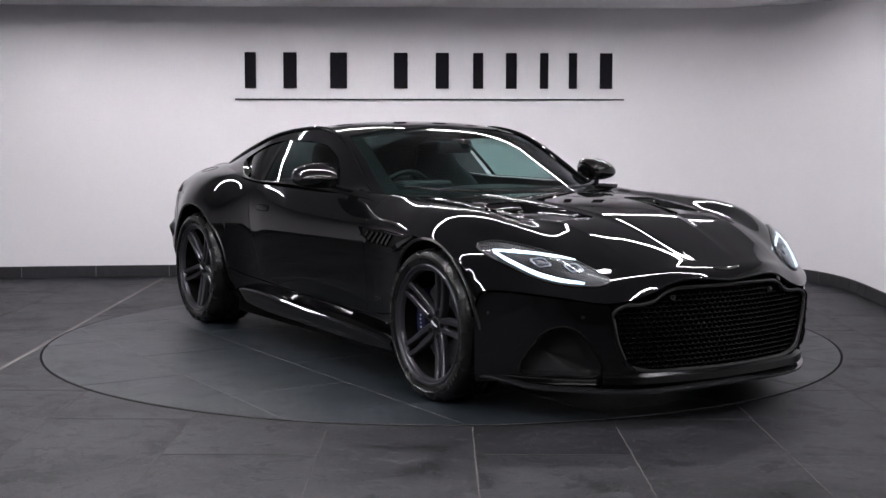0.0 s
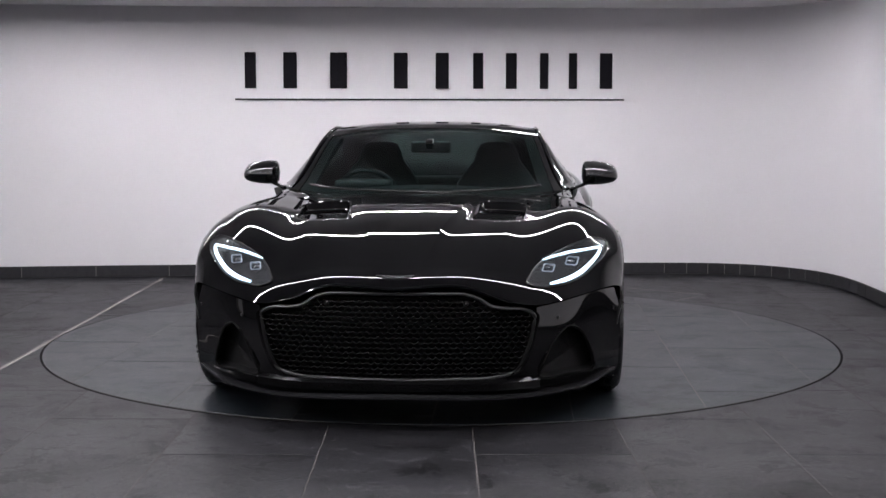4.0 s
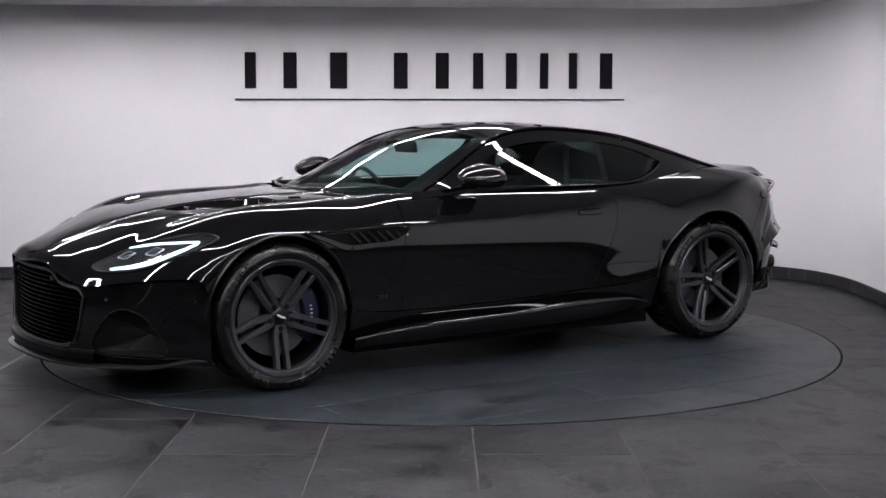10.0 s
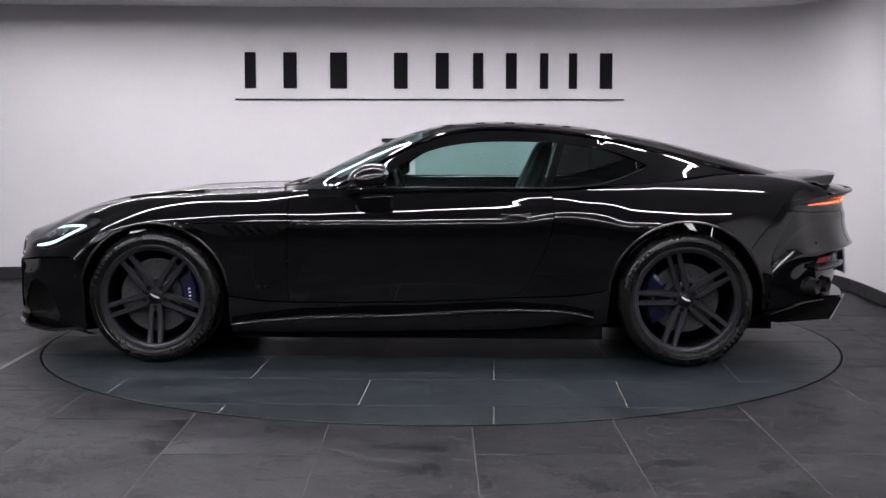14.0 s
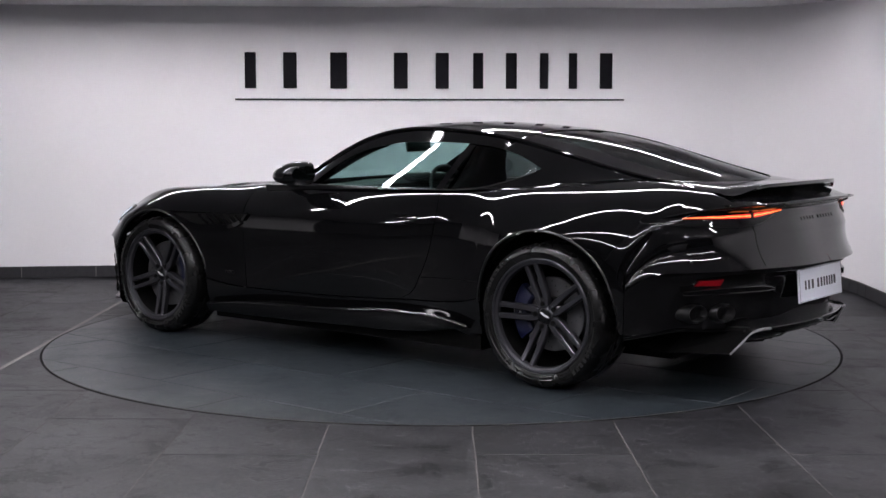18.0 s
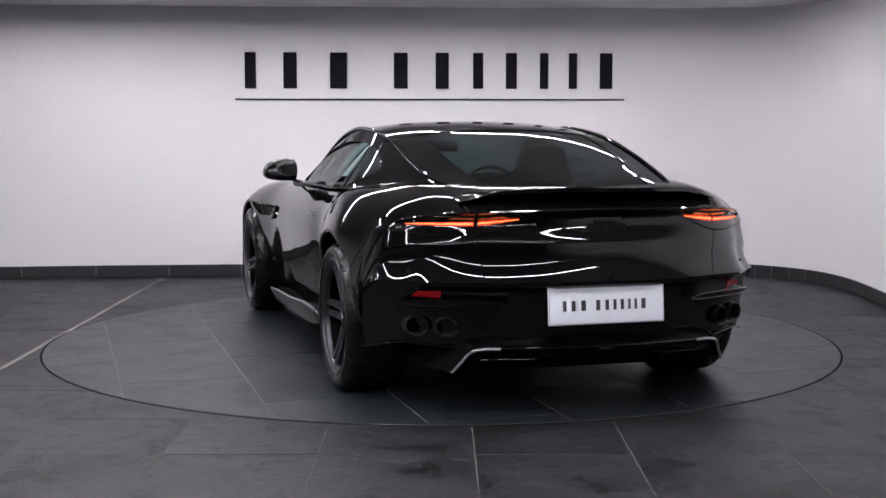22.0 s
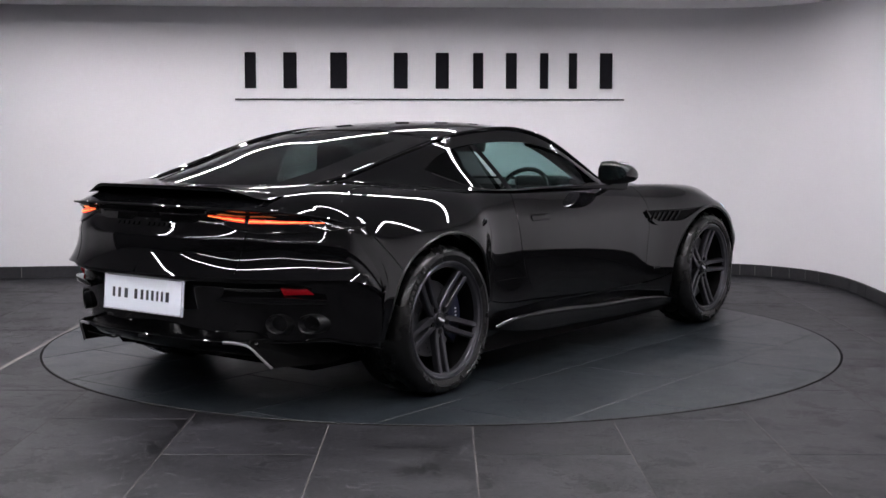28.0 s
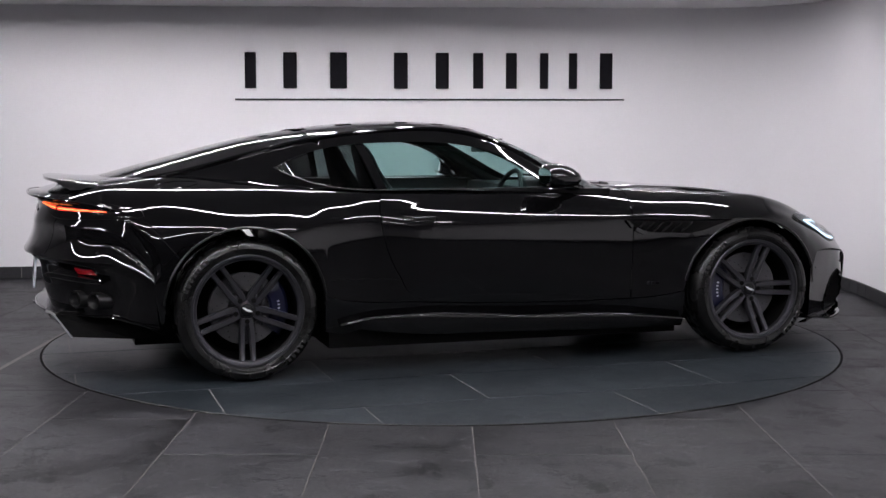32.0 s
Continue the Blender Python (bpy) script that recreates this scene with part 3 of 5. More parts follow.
def body_column(u, s0, s1, n, full=None):
    """One section line of the body from s0 down to s1, or to the wheel arch where that comes first, with a turned-in edge."""
    sec = BODY.section(u)
    end = s1
    if s1 > .93:
        s = max(s0, .93)
        while s < s1:
            if in_arch(BODY.at(u, s, sec)):
                lo, hi = s - .01, s
                for _ in range(14):
                    mid = (lo + hi) / 2
                    lo, hi = (lo, mid) if in_arch(BODY.at(u, mid, sec)) else (mid, hi)
                end = lo
                break
            s += .01
    if end <= s0 + 1e-3:
        return None, False
    knee = max(s0, .84)
    if s1 > knee and end > knee:
        full = full or [s0 + (s1 - s0) * i / n for i in range(n + 1)]
        ss = [s if s <= knee else knee + (s - knee) * (end - knee) / (s1 - knee) for s in full]
    else:
        ss = full or [s0 + (end - s0) * i / n for i in range(n + 1)]
    pts = [BODY.at(u, s, sec) for s in ss]
    last = pts[-1]
    pts += [last + Vector((0, -.012, .002)), last + Vector((0, -.05, .004))]
    return pts, end < s1


def arch_samples(a, b, step=0.03):
    """Sections between a and b, closer together at the ends of the wheel arches."""
    us = steps(a, b, max(2, int(abs(b - a) / step)))
    for cx, cz, r in (FRONT_ARCH, REAR_ARCH):
        for k in range(25):
            x = cx + (r + .001) * math.cos(math.pi * k / 24)
            us.append(x + (x - 1.4) * .12 if x > 1.3 else x)
            us.append(x)
    lo, hi = min(a, b), max(a, b)
    us = sorted(u for u in us if lo <= u <= hi)
    out = [us[0]]
    for u in us[1:]:
        if u - out[-1] > .004:
            out.append(u)
    out[-1] = hi
    return out


def both(bm, rows):
    grid(bm, rows)
    grid(bm, flipped(rows))


def door_cut(z):
    return hermite([.30, .354, .378, .487, .667, .80, .94], [-.43, -.473, -.525, -.611, -.692, -.717, -.702], z)


def body_panel(u0, u1, s0, s1, n, full=None):
    rows = []
    for u in arch_samples(u0, u1):
        pts, _ = body_column(u, s0, s1, n, full)
        if pts:
            rows.append(pts)
    return rows


def door_rows(rear):
    """Door skin, or with rear the piece of the quarter behind it."""
    rows = []
    for i in range(25):
        s = S_BELT + (S_SILL - S_BELT) * i / 24
        uc = -.7
        for _ in range(5):
            uc = door_cut(BODY.at(uc, s).z)
        us = steps(uc - .0022, -1.0, 14) if rear else steps(.698, uc + .0022, 44)
        rows.append([BODY.at(u, s) for u in us])
    if not rear:   # turned-in edges
        inn = lambda row: [p + Vector((0, -.03, 0)) for p in row]
        rows = [inn(rows[0])] + rows + [inn(rows[-1])]
        rows = [[r[0] + Vector((0, -.03, 0))] + r + [r[-1] + Vector((0, -.03, 0))] for r in rows]
    return rows


def cabin_s(u, z):
    """The s at which the cabin's side has height z."""
    lo, hi = .55, 1.05
    sec = CABIN.section(u)
    for _ in range(18):
        mid = (lo + hi) / 2
        lo, hi = (mid, hi) if CABIN.at(u, mid, sec).z > z else (lo, mid)
    return (lo + hi) / 2


WIN_U = (-1.225, .235)


def win_top(x):
    return hermite([-1.225, -1.115, -.95, -.78, -.60, -.434, -.27, -.103, .013, .105, .19, .235], [1.052, 1.100, 1.146, 1.168, 1.176, 1.177, 1.169, 1.141, 1.102, 1.052, .985, .944], x)


def win_low(x):
    return hermite([-1.225, -1.10, -.968, -.76, -.5, 0, .235], [1.048, .997, .960, .940, .938, .938, .940], x)


def front_of(u):
    return CABIN.rail(3, u)[0]


def inner_crease(x):
    return hermite([.70, .95, 1.3, 1.55, 1.80, 2.05, 2.40], [.315, .292, .260, .229, .182, .140, .085], x)


def outer_crease(x):
    return hermite([.70, .95, 1.3, 1.55, 1.80, 2.05, 2.40], [.600, .572, .530, .500, .466, .420, .345], x)


def crease(x, y):
    """The two raised steps that run along each side of the bonnet."""
    fade = ramp(.72, .90, x) * (1 - ramp(1.60, 2.38, x))
    edge = lambda a, w: (lambda t: 2 * t - t * t)(min(max((y - a) / w, 0), 1))
    out = outer_crease(x)
    return fade * (-.0085 * edge(inner_crease(x), .050) - .0055 * edge(out, .050) + .014 * ramp(out + .03, out + .24, y))


def bonnet_column(u):
    """A bonnet section whose points fall on both creases; gives the points and the two crease points."""
    sec = BODY.section(u)
    cuts = []
    for line in (inner_crease, outer_crease):
        lo, hi = 0, .80
        for _ in range(22):
            mid = (lo + hi) / 2
            p = BODY.at(u, mid, sec)
            lo, hi = (mid, hi) if p.y < line(p.x) else (lo, mid)
        cuts.append((lo + hi) / 2)
    a, b = cuts
    full = steps(0, a, 12) + steps(a, a + .046, 7)[1:] + steps(a + .046, b, 22)[1:] + steps(b, b + .046, 7)[1:] + steps(b + .046, .84, 12)[1:] + steps(.84, S_SILL, 40)[1:]
    pts, _ = body_column(u, 0, S_SILL, 0, full)
    for p in pts:
        p.z += crease(p.x, p.y) + vent_depth(p.x, p.y)
    return pts, (pts[12], pts[41])


def flare(r):
    """The concave lip along the foot of the rear panel, over the bumper's shelf."""
    if r >= 3.03:
        return -.004
    t = max(0.0, (r - 1.9) / 1.1)
    return -.020 * math.sin(math.pi * min(t, 1)) * .55 + .020 * t ** 3


def vent_depth(x, y):
    """The ramp that sinks into each bonnet outlet from its front edge to its rear lip."""
    y = abs(y)
    t = min(max((x - 1.25) / .47, 0), 1)
    a, b = .330 - .062 * t, .545 - .02 * t - .19 * max(0, t - .72) ** 1.0
    side = ramp(a - .004, a + .010, y) * (1 - ramp(b - .012, b + .004, y))
    return -.034 * (1 - t) ** .8 * ramp(1.236, 1.250, x) * side if x < 1.72 else 0.0


from mathutils.kdtree import KDTree


def even_shading(ob, x0, x1, z1, r=.045):
    """Even out the shading normals of a panel between x0 and x1, below z1, so that reflections run smoothly over its seams."""
    me = ob.data
    kd = KDTree(len(me.polygons))
    for f in me.polygons:
        kd.insert(f.center, f.index)
    kd.balance()
    corner = [Vector(c.vector) for c in me.corner_normals]
    known = {}
    for i, loop in enumerate(me.loops):
        p, n = me.vertices[loop.vertex_index].co, corner[i]
        if not (x0 < p.x < x1 and p.z < z1):
            continue
        key = (loop.vertex_index, round(n.x, 2), round(n.y, 2), round(n.z, 2))
        if key not in known:
            total = Vector((0, 0, 0))
            for co, k, d in kd.find_range(p, r):
                f = me.polygons[k]
                if f.normal.dot(n) > .86:
                    total += f.normal * f.area * (1 - d / r)
            mix = ramp(x0, x0 + .08, p.x) * (1 - ramp(x1 - .08, x1, p.x))
            known[key] = n.lerp(total.normalized(), mix).normalized() if total.length > 0 else n
        corner[i] = known[key]
    me.normals_split_custom_set(corner)


def build_shells(car):
    made = []
    bm = bmesh.new()
    rows, sharp = [], set()
    spot = lambda p: (round(p[0], 4), round(abs(p[1]), 4), round(p[2], 4))
    for u in sorted(arch_samples(.702, 2.4) + steps(1.225, 1.262, 6)):
        pts, pair = bonnet_column(u)
        rows.append(pts)
        if .76 < u < 2.18:
            sharp.update(spot(p) for p in pair)
    both(bm, rows)
    weld(bm, .0002)
    bmesh.ops.split_edges(bm, edges=[e for e in bm.edges if all(spot(v.co) in sharp for v in e.verts)])
    made.append(part("bonnet", bm, PAINT, car, "one-piece gloss black bonnet and front wings"))
    for side in (1, -1):
        bm = bmesh.new()
        rows = door_rows(False)
        grid(bm, rows if side > 0 else flipped(rows))
        weld(bm)
        door = part("door", bm, PAINT, car, "closed gloss black car door")
        made.append(door)
    bm = bmesh.new()
    both(bm, door_rows(True))
    both(bm, body_panel(-2.42, -1.0, 0, S_END, 49, steps(0, S_BELT, 20) + steps(S_BELT, S_SILL, 24)[1:] + steps(S_SILL, S_END, 5)[1:]))
    weld(bm)
    quarter = part("rear_quarter", bm, PAINT, car, "gloss black rear wings and deck")
    even_shading(quarter, -1.75, -.66, .935)
    made.append(quarter)
    for side in (1, -1):
        bm = bmesh.new()
        rows = body_panel(-1.0, 1.012, S_SILL + .006, S_END, 10)
        grid(bm, rows if side > 0 else flipped(rows))
        weld(bm)
        made.append(part("sill", bm, PAINT, car))
    # front and rear skirts
    rows = [[NOSE.at(r, s) for s in steps(0, .85, 40)] for r in steps(.04, 4, 32)]
    rows.append([p + Vector((-.05, 0, .0)) for p in rows[-1]])
    cut = intake_outline()
    for side in (1, -1):
        bm = bmesh.new()
        grid(bm, rows if side > 0 else flipped(rows))
        kill = [f for f in bm.faces if inside(cut, abs(f.calc_center_median().y), f.calc_center_median().z) and f.calc_center_median().x > 1.93]
        bmesh.ops.delete(bm, geom=kill, context="FACES")
        weld(bm)
        made.append(part("front_bumper", bm, PAINT, car, "gloss black bumper corner"))
    bm = bmesh.new()
    rows = []
    for r in steps(.03, 1.9, 16) + steps(1.9, 3.0, 22)[1:] + [3.03, 3.12] + steps(3.25, 6, 24):
        row = []
        for s in steps(0, 1.27, 48):
            p = REAR.at(r, s)
            out = Vector((-1.0, .25, 0)).lerp(Vector((-.25, 1.0, 0)), ramp(.45, 1.12, s)).normalized()
            row.append(p + out * flare(r) * (1 - .6 * ramp(1.05, 1.27, s)))
        rows.append(row)
    both(bm, rows)
    weld(bm)
    made.append(part("rear_bumper", bm, PAINT, car))
    return made


def inside(poly, x, y):
    hit = False
    for (ax, ay), (bx, by) in zip(poly, poly[1:] + poly[:1]):
        if (ay > y) != (by > y) and x < (bx - ax) * (y - ay) / (by - ay) + ax:
            hit = not hit
    return hit


def intake_outline():
    return [(p[0], p[1]) for p in catmull([(.595, .214), (.625, .30), (.675, .385), (.722, .418), (.772, .395), (.812, .32), (.838, .24), (.842, .216), (.72, .206)], 4, True)]


def build_cabin(car):
    made = []
    bm = bmesh.new()
    both(bm, [[CABIN.at(u, s) for s in steps(0, .700, 22)] for u in steps(-1.0, -.012, 30)])
    # side frames: rail to window top, window foot to belt
    us = steps(-2.15, -1.23, 22) + [WIN_U[0] + (WIN_U[1] - WIN_U[0]) * i / 48 for i in range(49)] + steps(.25, .80, 16)
    over, under = [], []
    for u in us:
        x = front_of(u)
        if WIN_U[0] <= x <= WIN_U[1]:
            st, sb = cabin_s(u, win_top(x)), cabin_s(u, win_low(x))
        else:
            st = sb = cabin_s(u, win_top(min(max(x, WIN_U[0]), WIN_U[1]))) if x > 0 else .80
        st = max(st, .70)
        sb = max(sb, st)
        inset = lambda p: p + Vector((0, -.034, 0))
        first = .700 if -1.0 <= u <= -.012 else (.655 if u > -.012 else .522)
        a = [CABIN.at(u, s) for s in steps(first, st, 8)]
        b = [CABIN.at(u, s) for s in steps(sb, 1.05, 6)]
        over.append(a + [inset(a[-1])])
        under.append([inset(b[0])] + b)
    both(bm, over)
    both(bm, under)
    weld(bm, .0008)
    made.append(part("roof", bm, PAINT, car, "gloss black roof with pillars"))
    pane = lambda p: p + Vector((0, 0, -.004))
    bm = bmesh.new()
    both(bm, [[pane(CABIN.at(u, s)) for s in steps(0, .652, 18)] for u in steps(-.008, .80, 26)])
    weld(bm)
    part("windscreen", bm, WINDOW, car, "green-tinted raked windscreen")
    bm = bmesh.new()
    both(bm, [[pane(CABIN.at(u, s)) for s in steps(0, .520, 18)] for u in steps(-2.05, -1.006, 26)])
    weld(bm)
    part("rear_window", bm, REAR_GLASS, car, "dark tinted sloping rear window")
    for side in (1, -1):
        def rows(x0, x1, n, d):
            out = []
            for i in range(n + 1):
                u = x0 + (x1 - x0) * i / n
                x = front_of(u)
                col = []
                for v in steps(0, 1, 8):
                    uv = u
                    for _ in range(2):     # the pillar leans back towards its top
                        z = win_top(front_of(uv)) * (1 - v) + win_low(front_of(uv)) * v
                        lean = -.668 - .33 * (z - .94)
                        a, b = (lean + x0 if x0 > -.1 else x0), (lean + x1 if x1 < .1 else x1)
                        uv = a + (b - a) * i / n
                    p = CABIN.at(uv, max(cabin_s(uv, z), .70)) + Vector((0, -d, 0))
                    if name == "side_window":      # nearly flat pane
                        foot = CABIN.rail(4, uv)
                        h = p.z - foot[2]
                        p.y = foot[1] - .70 * h - .30 * h * h - .014
                    col.append(p)
                if name == "quarter_window":       # flat pane, its foot set in behind the belt
                    top, foot = col[0].copy(), col[-1].copy()
                    for p, v in zip(col, steps(0, 1, 8)):
                        p.y = top.y + (foot.y - top.y) * v - .030 * v
                out.append(col)
            return out if side > 0 else flipped(out)
        for name, x0, x1, mat, d, lab in (("side_window", 0, .228, WINDOW, .010, "green-tinted door window"), ("quarter_window", -1.22, -.045, PRIVACY, .009, "dark rear quarter window"), ("window_pillar", -.043, .002, PAINT, .006, "black window pillar")):
            bm = bmesh.new()
            grid(bm, rows(x0, x1, 30, d))
            weld(bm)
            part(name, bm, mat, car, lab)
    for side in (1, -1):
        bm = bmesh.new()
        tube(bm, [mir(CABIN.at(u, .70) + Vector((0, .004, .003)), side) for u in steps(-2.02, .76, 150)], [.003 + .006 * ramp(-2.02, -1.7, u) * (1 - ramp(.45, .76, u)) for u in steps(-2.02, .76, 150)], 10)
        part("roof_rail", bm, PAINT, car, "gloss black rail along the roof edge")
    # black band round the windscreen
    bm = bmesh.new()
    both(bm, [[CABIN.at(u, s) + Vector((0, 0, -.006)) for s in steps(.585, .660, 4)] for u in steps(-.01, .80, 26)])
    both(bm, [[CABIN.at(u, s) + Vector((0, 0, -.006)) for s in steps(0, .62, 14)] for u in steps(-.012, .03, 3)])
    both(bm, [[CABIN.at(u, s) + Vector((0, 0, -.006)) for s in steps(0, .62, 14)] for u in steps(.72, .80, 3)])
    weld(bm)
    part("windscreen_band", bm, DARK, car)
    for side in (1, -1):
        bm = bmesh.new()
        tube(bm, [mir(CABIN.at(u, .66) + Vector((-.020, -.030, -.036)), side) for u in steps(-.05, .74, 16)], .028, 10)
        part("pillar_trim", bm, DARK, car, "black inner trim of the windscreen pillar")
    return made


REAR_GLASS = glass_material("smoked_rear_glass", (0.10, 0.12, 0.115))
BRIGHT = material("satin_silver", (0.75, 0.75, 0.77), 0.45, metal=0.25, grain=0.05)


def build_wheel(name, x, y, face, car, calip_back, phase):
    """A wheel; face is +1 where its outside looks to the left. Built about its own axis."""
    wheel = tagged(new(name), "wheel with dark satin five twin-spoke rim and low-profile tyre")
    wheel.parent = car
    wheel.matrix_basis = pose(x, y, WHEEL_R, 0, 0, 0 if face > 0 else 180)
    front = x > 0
    w = .13 if front else .15      # half width
    off = -w + .006                # middle plane behind the outer face at y = 0

    def lathe(prof, n=64):
        bm = bmesh.new()
        rows = [[Vector((r * math.cos(2 * math.pi * i / n), yy, r * math.sin(2 * math.pi * i / n))) for r, yy in prof] for i in range(n)]
        rows.append(rows[0])
        grid(bm, rows)
        weld(bm, .00002)
        return bm
    R, B = WHEEL_R, .276
    part("tyre", lathe([(B, -2 * w + .02), (B + .03, -2 * w - .004), (R - .018, -2 * w + .006), (R - .004, -2 * w + .03), (R, -2 * w + .05), (R, -w - .033), (R - .006, -w - .030), (R - .006, -w - .022), (R, -w - .019), (R, -w + .019), (R - .006, -w + .022), (R - .006, -w + .030), (R, -w + .033), (R, -.048), (R - .004, -.026), (R - .016, -.002), (R - .032, .008), (B + .034, .010), (B + .030, .006), (B + .012, .004), (B, -.006)]), RUBBER, wheel, "black rubber tyre")
    part("rim", lathe([(B + .004, -.010), (B + .006, -.001), (B + .001, .004), (B - .006, .003), (B - .009, -.005), (B - .021, -.009), (B - .024, -.014), (B - .027, -.030), (B - .006, -.032)]), RIM, wheel, "dark satin alloy rim")
    # five forked spokes
    for k in range(5):
        bm = bmesh.new()
        ang = math.radians(phase + 72 * k)
        m = Matrix.Rotation(-ang, 4, "Y")     # local x runs outwards
        for sgn in (1, -1):
            prof = [(.042, .0150, .0145, -.050), (.060, .0185, .0165, -.048), (.085, .0225, .0158, -.046), (.11, .0245, .0145, -.043), (.15, .0255, .0136, -.037), (.20, .0265, .0130, -.028), (.245, .0275, .0126, -.017), (.264, .0285, .0135, -.010)]
            rows = []
            for r, mid, half, top in prof:
                lo, hi = sgn * (mid - half), sgn * (mid + half)
                a, b = min(lo, hi), max(lo, hi)
                rows.append([m @ Vector(q) for q in ((r, top - .034, a), (r, top - .006, a), (r, top, a + .0045), (r, top, b - .0045), (r, top - .006, b), (r, top - .034, b))])
            vr = grid(bm, rows, True)
            bm.faces.new(vr[0]), bm.faces.new(list(reversed(vr[-1])))
        # web where the fork joins
        rows = [[m @ Vector(q) for q in ((r, t - .03, -h), (r, t, -h), (r, t, h), (r, t - .03, h))] for r, h, t in ((.04, .024, -.053), (.062, .024, -.052), (.080, .014, -.053), (.088, .010, -.060))]
        grid(bm, rows, True)
        bmesh.ops.recalc_face_normals(bm, faces=bm.faces)
        spoke = part("spoke", bm, RIM, wheel, smooth=True, flat_angle=30)
        bm = bmesh.new()
        a2 = math.radians(phase + 72 * k)
        c = Vector((.057 * math.cos(a2), -.0485, .057 * math.sin(a2)))
        q = bmesh.ops.create_cone(bm, cap_ends=True, segments=16, radius1=.0125, radius2=.0115, depth=.008)
        bmesh.ops.transform(bm, matrix=Matrix.Translation(c) @ Matrix.Rotation(math.pi / 2, 4, "X"), verts=q["verts"])
        part("wheel_bolt", bm, DARK, wheel)
    part("hub", lathe([(.0005, -.046), (.034, -.047), (.037, -.051), (.044, -.056), (.048, -.066), (.050, -.10)], 40), RIM, wheel)
    part("centre_cap", lathe([(.0005, -.0400), (.028, -.0405), (.032, -.043), (.033, -.048)], 32), LAMP_DARK, wheel, "black centre cap")
    bm = bmesh.new()
    for sgn in (1, -1):
        wing = [(.0, .0045), (.012, .0075), (.024, .0055), (.029, .0015), (.020, -.0015), (.008, -.0045), (.0, -.0045)]
        lo = [bm.verts.new(Matrix.Rotation(radians(-25), 3, "Y") @ Vector((sgn * a, -.0405, b))) for a, b in wing]
        hi = [bm.verts.new(Matrix.Rotation(radians(-25), 3, "Y") @ Vector((sgn * a, -.0385, b))) for a, b in wing]
        bm.faces.new(hi)
        for i in range(len(wing)):
            bm.faces.new((lo[i], lo[(i + 1) % len(wing)], hi[(i + 1) % len(wing)], hi[i]))
    bmesh.ops.recalc_face_normals(bm, faces=bm.faces)
    part("cap_emblem", bm, BRIGHT, wheel, "small plain chrome emblem")
    # brake disc with drilled holes, and caliper (does not turn with the rim)
    rd = .198 if front else .182
    part("brake_disc", lathe([(.085, -.125), (.088, -.108), (rd - .002, -.108), (rd, -.110), (rd, -.134), (.085, -.134)], 64), STEEL, wheel, "light grey drilled brake disc")
    part("disc_bell", lathe([(.0005, -.102), (.082, -.104), (.086, -.11), (.086, -.13)], 32), TRIM, wheel)
    bm = bmesh.new()
    for k in range(48):
        a = 2 * math.pi * k / 48
        r = rd - .02 - .022 * (k % 4)
        q = bmesh.ops.create_circle(bm, cap_ends=True, segments=6, radius=.0035)
        bmesh.ops.transform(bm, matrix=Matrix.Translation((r * math.cos(a), -.1072, r * math.sin(a))) @ Matrix.Rotation(math.pi / 2, 4, "X"), verts=q["verts"])
    tagged(part("disc_holes", bm, DARK, wheel), kind="stuff")
    for start in (200, 20):
        bm = bmesh.new()
        for k in range(7):
            a = radians(start + 5.2 * k)
            m = Matrix.Rotation(-a, 4, "Y")
            box(bm, R - .044, R - .026, .0085, .0108, -.0075, .0075, m)
        part("sidewall_mark", bm, TYRE_MARK, wheel, "raised plain bars of tyre lettering", smooth=False)
    side = calip_back * face            # which way the caliper lies along local x
    bm = bmesh.new()
    base = 0 if side > 0 else 180
    rows = []
    for k in range(13):
        a = radians(base - 40 + 80 * k / 12)
        ends = min(1, 3 * (1 - abs(k - 6) / 6.01) + .55)
        r0, r1 = rd - .060, rd + .032
        rows.append([Vector((r * math.cos(a), yy, r * math.sin(a))) for r, yy in ((r0, -.135), (r0, -.092), (r0 + .012, -.080 * ends - .092 * (1 - ends)), (r1 - .014, -.078 * ends - .092 * (1 - ends)), (r1, -.090), (r1, -.135))])
    vr = grid(bm, rows, True)
    bm.faces.new(vr[0]), bm.faces.new(list(reversed(vr[-1])))
    caliper = part("brake_caliper", bm, BLUE, wheel, "dark blue brake caliper")
    bm = bmesh.new()
    for k in range(5):
        m = Matrix.Rotation(-radians(base - 12 + 6 * k), 4, "Y")
        box(bm, rd - .022, rd - .010, -.080, -.0768, -.004, .004, m)
    part("caliper_mark", bm, BRIGHT, caliper, "small pale lettering bars", smooth=False)
    # Deep part of the rim, with its shade put into a near-black colour.
    part("wheel_barrel", lathe([(B - .0155, -.026), (B - .022, -.06), (B - .030, -2 * w + .02), (.10, -2 * w + .04), (.05, -2 * w + .04)], 48), DARK, wheel)
    return wheel


